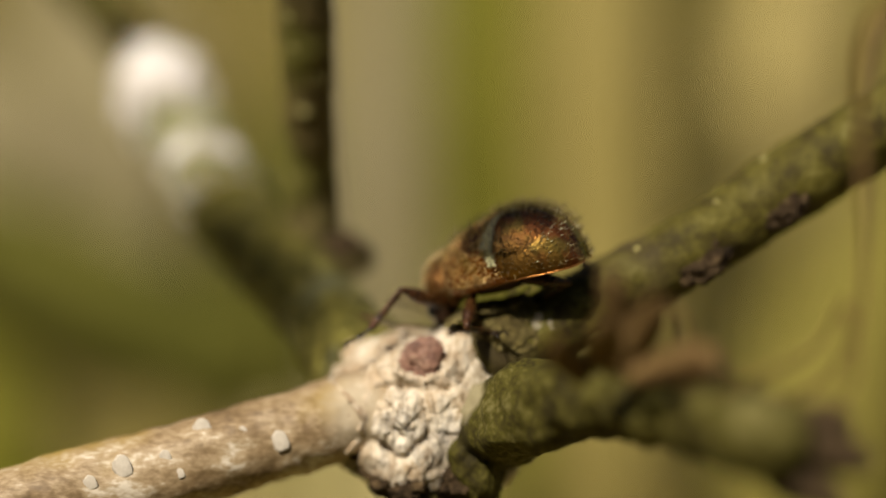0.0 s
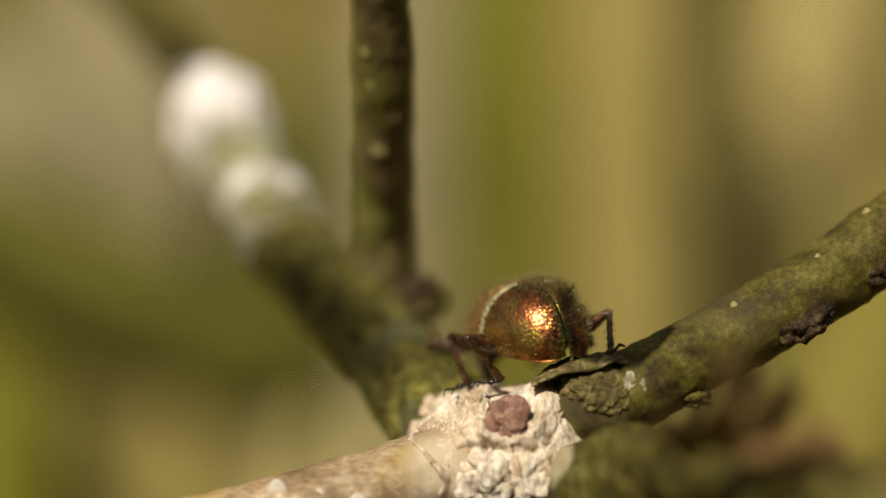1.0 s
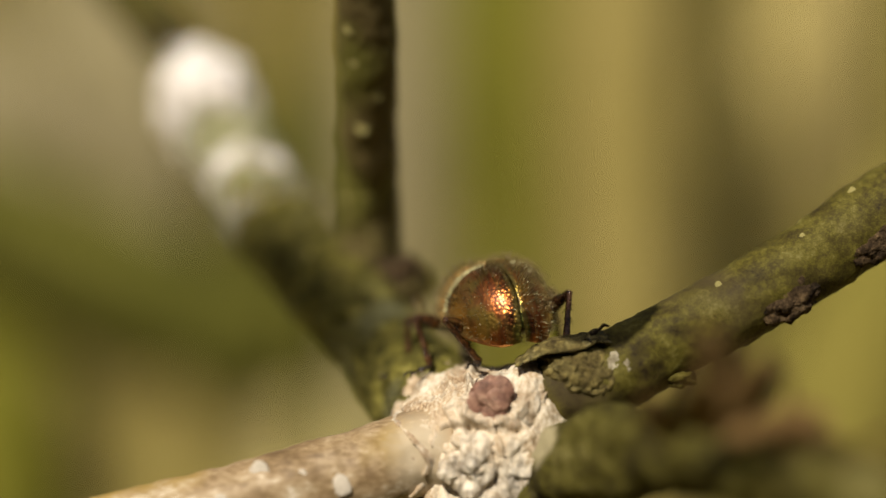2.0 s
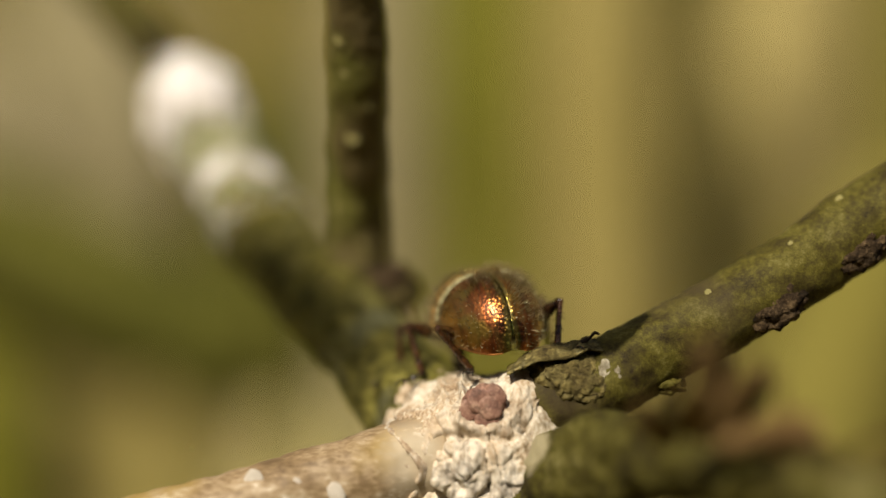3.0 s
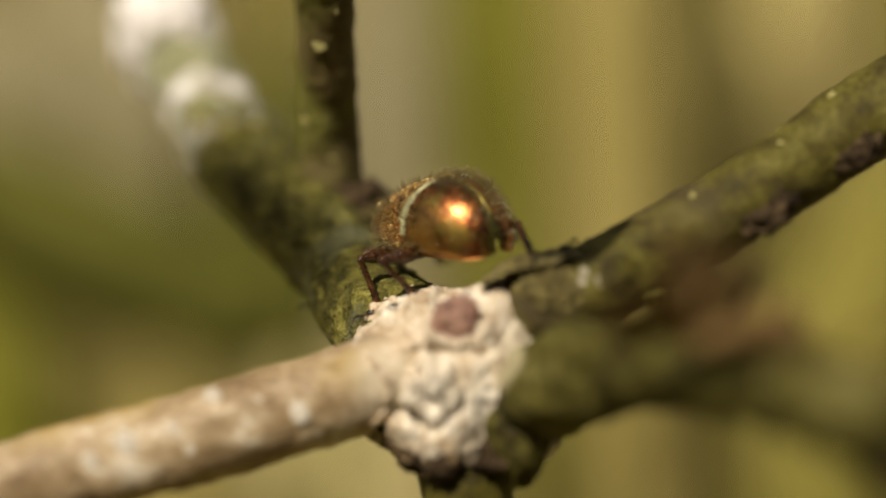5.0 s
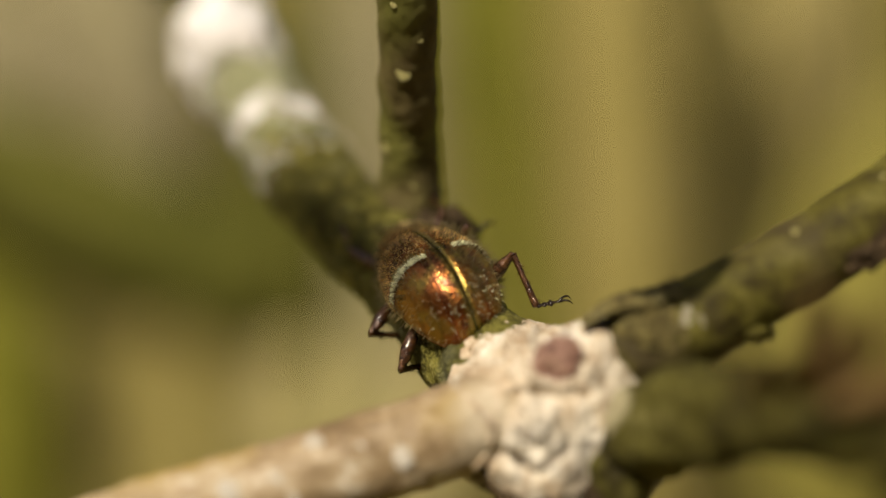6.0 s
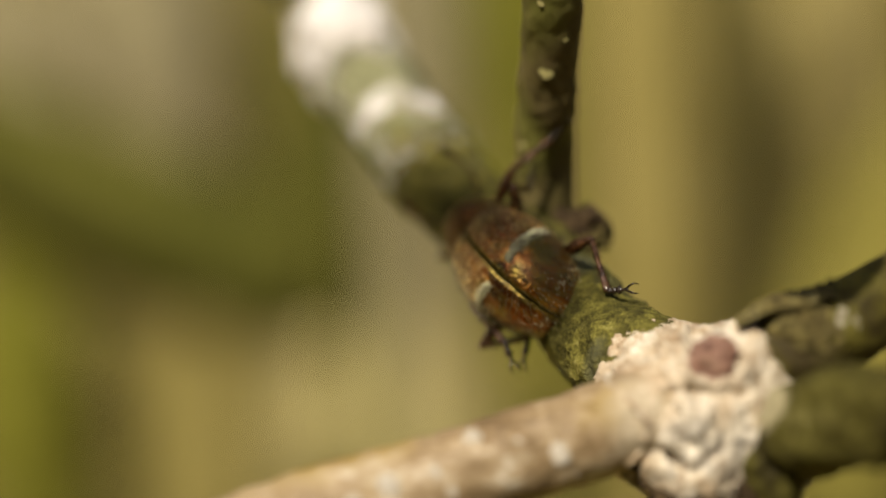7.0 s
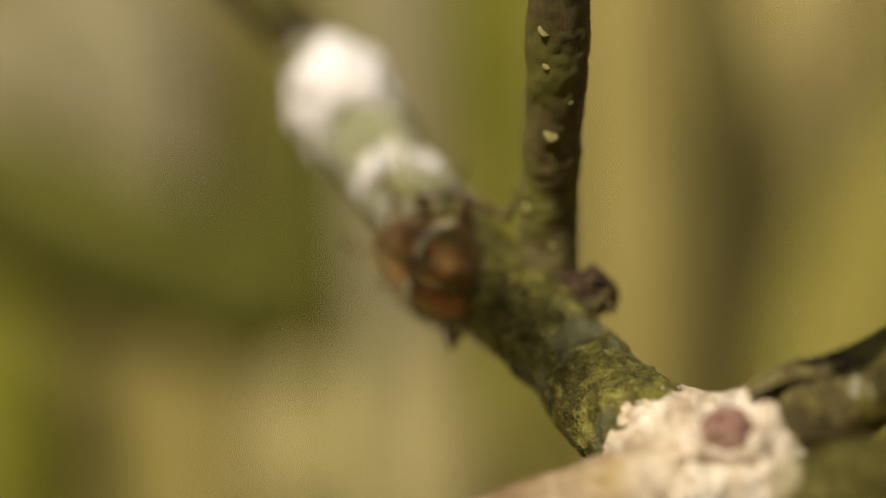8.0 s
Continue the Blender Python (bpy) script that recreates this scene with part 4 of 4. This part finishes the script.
ball("abdomen", (0, -0.25, -0.45), (1.18, 1.75, 0.58), M_BELLY, beetle, "dark bronze belly", bumps=((0.3, 0.04),))
ball("neck_shield", (0, 1.80, -0.16), (0.82, 0.70, 0.68), M_NECK, beetle, "hairy coppery neck shield", level=5, bumps=((0.25, 0.04), (0.08, 0.03)), tilt=-0.55)
head = ball("head", (0, 2.3, -0.72), (0.5, 0.5, 0.46), M_BELLY, beetle, "", bumps=((0.2, 0.05),), tilt=-0.8)
for sx in (-1, 1):
    ball("eye", (sx * 0.45, 2.48, -0.72), (0.14, 0.17, 0.17), M_EYE, head, "glossy black eye", level=3)
v, f = tube_data([(0, 2.45, -0.9, 0.28), (0, 2.65, -1.25, 0.21), (0, 2.7, -1.6, 0.19), (0, 2.66, -1.9, 0.23)], steps=8, around=16)
part("snout", mesh_from("snout", scaled(v), f, M_LIMB), head, "dark bronze snout")
for sx in (-1, 1):
    v, f = tube_data([(sx * 0.18, 2.65, -1.25, 0.05), (sx * 0.6, 3.0, -0.95, 0.04), (sx * 0.9, 3.4, -0.7, 0.04), (sx * 1.0, 3.8, -0.4, 0.045), (sx * 0.98, 4.15, -0.15, 0.075), (sx * 0.92, 4.4, 0.0, 0.045)], steps=7, around=8, bumps=((0.12, 0.03),))
    part("antenna", mesh_from("antenna", scaled(v), f, M_LIMB), head, "thin clubbed antenna")


def bristles():
    rnd = random.Random(4)
    soft, pale, gold = ([], []), ([], []), ([], [])

    def hair(store, root, d, length, thick):
        verts, faces = store
        d = d.normalized()
        s = d.cross(Vector((0.3, 0.8, 0.5))).normalized()
        t = d.cross(s)
        bend = Vector((rnd.uniform(-1, 1), -1, 0)) * 0.12 * length
        j = len(verts)
        for k in range(3):
            a = 2.094 * k
            verts.append(root + (s * math.cos(a) + t * math.sin(a)) * thick)
        for k in range(3):
            a = 2.094 * k
            verts.append(root + d * length * 0.55 + bend * 0.4 + (s * math.cos(a) + t * math.sin(a)) * thick * 0.7)
        verts.append(root + d * length + bend)
        for k in range(3):
            k2 = (k + 1) % 3
            faces += [(j + k, j + k2, j + 3 + k2, j + 3 + k), (j + 3 + k, j + 3 + k2, j + 6)]

    def outward(u, a):
        p, e = wing_point(u, a), 0.01
        n = (wing_point(u + e, a) - p).cross(wing_point(u, a + e) - p).normalized()
        return p, (-n if n.dot(p - Vector((0, p.y * 0.6, -0.3))) < 0 else n)

    for _ in range(3200):
        u, a, sx = rnd.uniform(0.01, 0.985), rnd.uniform(0.02, 0.9), rnd.choice((-1, 1))
        p, n = outward(u, a)
        if a > 0.2 and rnd.random() < (0.55 if u > 0.6 else 0.3):
            continue
        root, d = Vector((sx * p.x, p.y, p.z)), Vector((sx * n.x, n.y, n.z))
        if u < 0.5 and rnd.random() < 0.66:
            d = d * 0.5 + Vector((rnd.uniform(-0.5, 0.5), -0.9, rnd.uniform(-0.1, 0.1)))
            hair(gold, root, d, rnd.uniform(0.1, 0.18), 0.017)
        elif u > 0.76 and rnd.random() < 0.22 and 0.08 < a < 0.85:
            d = d * 0.45 + Vector((rnd.uniform(-0.5, 0.5), -0.9, rnd.uniform(-0.1, 0.1)))
            hair(pale, root, d, rnd.uniform(0.08, 0.14), 0.011)
        else:
            d = d + Vector((rnd.uniform(-0.25, 0.25), -0.35, rnd.uniform(-0.1, 0.25)))
            hair(soft, root, d, rnd.uniform(0.2, 0.42) * (0.55 if u > 0.62 and a > 0.3 else 1.0), 0.010)
    for _ in range(700):
        u, a, sx = rnd.uniform(0.01, 0.42), rnd.uniform(0.05, 0.9), rnd.choice((-1, 1))
        p, n = outward(u, a)
        d = Vector((sx * n.x, n.y, n.z)) * 0.4 + Vector((rnd.uniform(-0.6, 0.6), -0.9, rnd.uniform(-0.2, 0.2)))
        hair(gold, Vector((sx * p.x, p.y, p.z)), d, rnd.uniform(0.08, 0.15), 0.018)
    # the pale band: dense flat hairs, thinner near the seam
    for _ in range(2200):
        a, sx = rnd.uniform(0.12, 0.70), rnd.choice((-1, 1))
        x = wing_point(0.5, a).x
        y = -0.64 + 0.32 * x + rnd.gauss(0, 0.05)
        p, n = outward((1.6 - y) / 3.9, a)
        if rnd.random() > 0.45 + 0.55 * min(x / 0.8, 1):
            continue
        d = Vector((sx * n.x, n.y, n.z)) * 0.4 + Vector((rnd.uniform(-0.4, 0.4), -0.9, rnd.uniform(-0.1, 0.1)))
        hair(pale, Vector((sx * p.x, p.y, p.z)), d, rnd.uniform(0.10, 0.18), 0.017)
    for _ in range(900):
        th, ph = rnd.uniform(0, 2 * math.pi), rnd.uniform(-0.3, 1.5)
        n = Vector((math.cos(ph) * math.cos(th), math.cos(ph) * math.sin(th), math.sin(ph)))
        p = Vector((n.x * 0.9, 1.8 + n.y * 0.72, n.z * 0.78 - 0.2))
        hair(gold if rnd.random() < 0.45 else soft, p, n + Vector((0, -0.4, 0.2)), rnd.uniform(0.12, 0.25), 0.009)
    part("bristle_coat", mesh_from("bristle_coat", scaled(soft[0]), soft[1], M_HAIR), beetle, "fine brown bristles", kind="stuff")
    part("golden_hair", mesh_from("golden_hair", scaled(gold[0]), gold[1], M_GOLD), beetle, "short golden hairs", kind="stuff")
    part("pale_hair", mesh_from("pale_hair", scaled(pale[0]), pale[1], M_PALE), beetle, "pale yellowish bristle patches", kind="stuff")


bristles()

# legs: hip, thigh and shin lengths, and where the foot stands, in the beetle's space (mm)
LEGS = {
    "front_left": ((-0.55, 2.0, -0.72), 1.45, 1.35, (-1.75, 3.1, -1.75)),
    "front_right": ((0.55, 2.0, -0.72), 1.45, 1.35, (1.7, 3.2, -1.5)),
    "middle_left": ((-0.8, 0.95, -0.75), 1.45, 1.35, (-2.0, 0.6, -1.95)),
    "middle_right": ((0.8, 0.95, -0.75), 1.45, 1.35, (2.1, 0.9, -1.4)),
    "hind_left": ((-0.85, -0.5, -0.75), 1.5, 1.5, (-1.2, -1.55, -1.62)),
    "hind_right": ((0.85, -0.5, -0.75), 1.55, 1.5, (1.9, -1.3, -1.35)),
}


# the stance on the round limb, where the body leans out to its left
LATE = {"front_left": (-0.9, 2.7, -1.8), "front_right": (1.6, 3.6, 0.1), "middle_left": (-0.9, 0.6, -1.9), "middle_right": (2.0, 1.0, -0.9), "hind_left": (-0.8, -1.6, -1.8), "hind_right": (2.2, -1.6, -0.9)}


def limb_mesh(name, rows, spikes=0, seed=1):
    v, f = tube_data(rows, steps=7, around=14, bumps=((0.15, 0.02),))
    rnd = random.Random(seed)
    top = rows[-1][1]
    for _ in range(spikes):
        y, a = rnd.uniform(0.15, 0.95) * top, rnd.uniform(0, 6.28)
        r = 0.07
        c = Vector((math.cos(a) * r, y, math.sin(a) * r))
        tip = Vector((math.cos(a) * (r + 0.13), y + 0.12, math.sin(a) * (r + 0.13)))
        j = len(v)
        v += [c + Vector((0, 0.01, 0)), c + Vector((0.01, -0.008, 0)), c + Vector((-0.005, -0.008, 0.012)), tip]
        f += [(j, j + 1, j + 3), (j + 1, j + 2, j + 3), (j + 2, j, j + 3)]
    return mesh_from(name, scaled(v), f, M_LIMB)


def tarsus_mesh():
    """The jointed foot, along +y, widest at the two-lobed third joint."""
    v, f = tube_data([(0, 0, 0, 0.06), (0, 0.07, 0, 0.09), (0, 0.14, 0, 0.055), (0, 0.22, 0, 0.10), (0, 0.29, 0, 0.06), (0, 0.38, 0, 0.13), (0, 0.45, 0, 0.06), (0, 0.55, 0, 0.04), (0, 0.64, 0, 0.06)], steps=4, around=12)
    return mesh_from("foot", scaled([(q[0], q[1], q[2] * 0.6) for q in v]), f, M_FOOT)


def claw_mesh(sx):
    v, f = tube_data([(sx * 0.02, 0.60, 0.0, 0.034), (sx * 0.09, 0.74, 0.05, 0.030), (sx * 0.13, 0.86, 0.02, 0.024), (sx * 0.12, 0.93, -0.08, 0.010)], steps=4, around=6)
    return mesh_from("claw", scaled(v), f, M_FOOT)


def legs():
    made = {}
    foot, claws = tarsus_mesh(), (claw_mesh(-1), claw_mesh(1))
    for k, (key, (hip, thigh, shin, _)) in enumerate(LEGS.items()):
        femur = part("leg", limb_mesh("leg", [(0, -0.05, 0, 0.10), (0, 0.3 * thigh, 0, 0.15), (0, 0.6 * thigh, 0, 0.19), (0, 0.88 * thigh, 0, 0.12), (0, thigh, 0, 0.09)], 14, k), beetle, "dark bronze bristly leg")
        tibia = part("shin", limb_mesh("shin", [(0, 0, 0, 0.10), (0, 0.15 * shin, 0, 0.075), (0, 0.7 * shin, 0, 0.085), (0, shin, 0, 0.105)], 40, k + 9), femur)
        tarsus = part("foot", foot, femur, "dark two-clawed foot")
        made[key] = (femur, tibia, tarsus, *(part("claw", c, femur, "hooked claw") for c in claws))
    return made


leg_parts = legs()

# the beetle's way: seconds, place (mm), the way it faces, its back
WAY = [
    (0.0, (1.62, 0.2, -0.10), (-0.82, 0.48, -0.36), (-0.15, -0.15, 0.97)),
    (0.25, (1.06, 0.7, -0.20), (-0.77, 0.56, -0.31), (-0.15, -0.10, 0.97)),
    (0.5, (0.60, 1.2, -0.38), (-0.66, 0.71, -0.22), (-0.12, -0.08, 0.98)),
    (0.6, (0.30, 1.4, -0.46), (-0.56, 0.80, -0.18), (-0.12, -0.06, 0.98)),
    (0.7, (0.10, 1.7, -0.60), (-0.44, 0.88, -0.12), (-0.12, -0.05, 0.98)),
    (1.0, (-0.06, 2.15, -0.52), (-0.40, 0.91, -0.06), (-0.10, -0.05, 0.98)),
    (1.25, (-0.38, 2.4, -0.48), (-0.30, 0.95, -0.03), (-0.10, -0.05, 0.98)),
    (1.5, (-0.48, 2.4, -0.52), (-0.29, 0.95, 0.0), (-0.10, -0.05, 0.98)),
    (3.0, (-0.48, 2.4, -0.54), (-0.27, 0.96, 0.0), (-0.10, -0.05, 0.98)),
    (4.0, (-0.46, 2.4, -0.50), (-0.27, 0.96, 0.0), (-0.10, -0.05, 0.98)),
    (4.7, (-0.43, 2.4, -0.52), (-0.23, 0.97, 0.0), (-0.10, -0.05, 0.98)),
    (5.0, (-0.9, 2.9, -0.5), (-0.55, 0.83, -0.05), (-0.15, -0.10, 0.97)),
    (5.4, (-2.2, 3.7, -0.85), (-0.48, 0.87, 0.02), (-0.18, -0.15, 0.95)),
    (5.8, (-3.09, 3.9, -1.12), (-0.34, 0.92, 0.18), (-0.16, -0.24, 0.95)),
    (6.0, (-3.45, 4.1, -1.10), (-0.40, 0.84, 0.34), (-0.14, -0.44, 0.86)),
    (6.25, (-3.95, 4.55, -1.02), (-0.42, 0.72, 0.54), (-0.26, -0.62, 0.68)),
    (6.5, (-4.42, 5.0, -0.95), (-0.38, 0.58, 0.72), (-0.50, -0.76, 0.42)),
    (6.8, (-5.00, 5.2, -0.85), (-0.50, 0.62, 0.60), (-0.56, -0.74, 0.30)),
    (7.0, (-5.30, 5.4, -1.05), (-0.54, 0.63, 0.56), (-0.60, -0.74, 0.24)),
    (7.25, (-5.65, 6.0, -1.05), (-0.54, 0.70, 0.48), (-0.68, -0.72, 0.14)),
    (7.5, (-6.22, 7.0, -0.85), (-0.54, 0.74, 0.42), (-0.76, -0.64, 0.06)),
    (7.8, (-6.95, 8.6, -0.05), (-0.52, 0.78, 0.36), (-0.78, -0.60, 0.10)),
    (8.0, (-7.50, 9.6, 0.50), (-0.52, 0.79, 0.34), (-0.78, -0.58, 0.14)),
]


# where a foot stands at some steps: leg and step
FOOTHOLDS = {("hind_left", -1): (2.4, 0.5, -1.6), ("hind_left", 2): (-0.70, 0.7, -2.05), ("middle_left", 2): (-1.6, 1.6, -2.2), ("hind_right", 1): (2.15, 0.7, -1.53), ("hind_right", 2): (2.15, 0.7, -1.53), ("front_left", 0): (-1.95, -0.1, -2.15), ("middle_left", 0): (1.28, -0.1, -2.25), ("front_left", 1): (-2.05, 1.0, -2.05), ("front_right", 1): (-1.24, 1.5, -2.25),
             ("middle_left", 1): (-1.55, 1.6, -2.1), ("hind_right", 10): (1.38, 0.55, -1.5), ("hind_right", 11): (-0.4, 2.6, -2.1), ("hind_right", 12): (-0.85, 3.4, -1.95), ("hind_right", 13): (-2.72, 3.9, -1.62), ("hind_right", 14): (-2.72, 3.9, -1.62),
             ("front_right", 14): (-4.05, 6.85, 2.35), ("hind_left", 14): (-4.75, 5.3, -3.0), ("middle_left", 14): (-5.42, 5.0, -3.05), ("hind_left", 15): (-5.85, 6.3, -2.9), ("hind_left", 16): (-6.35, 8.2, -0.9), ("hind_left", 13): (-3.75, 3.6, -3.75), ("hind_left", 0): (0.75, 0.4, -1.62), ("hind_left", 1): (-0.70, 0.7, -2.05)}


# the feet while the beetle stands
for step in range(3, 10):
    FOOTHOLDS["hind_left", step] = (-0.86, 0.9, -2.08)
    FOOTHOLDS["hind_right", step] = (1.38, 0.55, -1.5)
    FOOTHOLDS["middle_left", step] = (-2.15, 2.1, -2.3)
    FOOTHOLDS["front_left", step] = (-2.75, 3.4, -2.5)


def frame_of(place_mm, ahead, back):
    f = Vector(ahead).normalized()
    u = Vector(back)
    u = (u - f * u.dot(f)).normalized()
    r = f.cross(u)
    m = Matrix((r, f, u)).transposed().to_4x4()
    m.translation = at(*place_mm)
    return m


def way_at(t):
    t = min(max(t, 0.0), 8.0)
    for (t0, p0, f0, b0), (t1, p1, f1, b1) in zip(WAY, WAY[1:]):
        if t <= t1:
            s = (t - t0) / (t1 - t0)
            mix = lambda a, b: Vector(a).lerp(Vector(b), s)
            return frame_of(mix(p0, p1), mix(f0, f1), mix(b0, b1))


def stretch(root, tip, pole):
    """A pose at root whose +y points to tip, with +z towards pole."""
    y = (tip - root).normalized()
    z = (pole - y * pole.dot(y)).normalized()
    m = Matrix((y.cross(z), y, z)).transposed().to_4x4()
    m.translation = root
    return m


def leg_poses(key, t, body, step=0.5):
    hip, thigh, shin, stand = LEGS[key]
    hip, stand = Vector(hip) * MM, Vector(stand) * MM
    first = key in ("front_left", "middle_right", "hind_left")
    phase = t / step + (0.0 if first else 0.5)
    if key == "hind_left" and t < 4.0:
        phase -= 0.4
    n = math.floor(phase)
    part_of = phase - n
    def planted(k):
        if (key, k) in FOOTHOLDS:
            return at(*FOOTHOLDS[key, k])
        when = (k + 0.5 - (0.0 if first else 0.5)) * step
        late = min(max((when - 5.0) / 0.6, 0), 1)
        return way_at(when) @ stand.lerp(Vector(LATE[key]) * MM, late)

    a, b = planted(n), planted(n + 1)
    s = min(max((part_of - 0.6) / 0.4, 0), 1)
    s = s * s * (3 - 2 * s)
    goal = a.lerp(b, s)
    back = body.to_3x3() @ Vector((0, 0, 1))
    goal += back * math.sin(math.pi * s) * min((b - a).length * 0.4, 0.5 * MM)
    goal = body.inverted() @ goal
    reach = goal - hip
    d = min(reach.length, (thigh + shin) * MM * 0.985)
    way = reach.normalized()
    ankle = hip + way * d
    l1, l2 = thigh * MM, shin * MM
    along = (l1 * l1 - l2 * l2 + d * d) / (2 * d)
    up = math.sqrt(max(l1 * l1 - along * along, 0))
    out = Vector((math.copysign(0.6, hip.x), 0, 1.0))
    if key == "hind_right":
        out = Vector((0.6, 0, 1.0)).lerp(Vector((1.4, 0, 0.35)), min(max((t - 6.0) / 0.4, 0), 1))
    if key == "hind_left":
        out = Vector((-0.3, -1.0, 0.3)).lerp(Vector((-0.8, 0.1, 1.4)), min(max((t - 0.45) / 0.25, 0), 1)).lerp(Vector((-1.2, -0.7, 0.1)), min(max((t - 5.0) / 0.8, 0), 1))
    out = (out - way * out.dot(way)).normalized()
    knee = hip + way * along + out * up
    thigh_m = stretch(hip, knee, out)
    shin_m = stretch(knee, ankle, out)
    toe = (ankle - hip)
    toe = Vector((toe.x * (1.6 if "hind" in key else 1.0), toe.y * (0.4 if "hind" in key else 0.8), 0)).normalized() + Vector((0, 0, 0.02 if "hind" in key else -0.15))
    foot_m = stretch(ankle, ankle + toe, Vector((0, 0, 1)))
    return thigh_m, thigh_m.inverted() @ shin_m, thigh_m.inverted() @ foot_m


def motions():
    walk(beetle, [(t, frame_of(p, f, b)) for t, p, f, b in WAY])
    times = [k * 0.1 for k in range(81)]
    for key, objects in leg_parts.items():
        poses = [(t, leg_poses(key, t, way_at(t))) for t in times]
        for k, ob in enumerate(objects):
            walk(ob, [(t, p[min(k, 2)]) for t, p in poses])


motions()
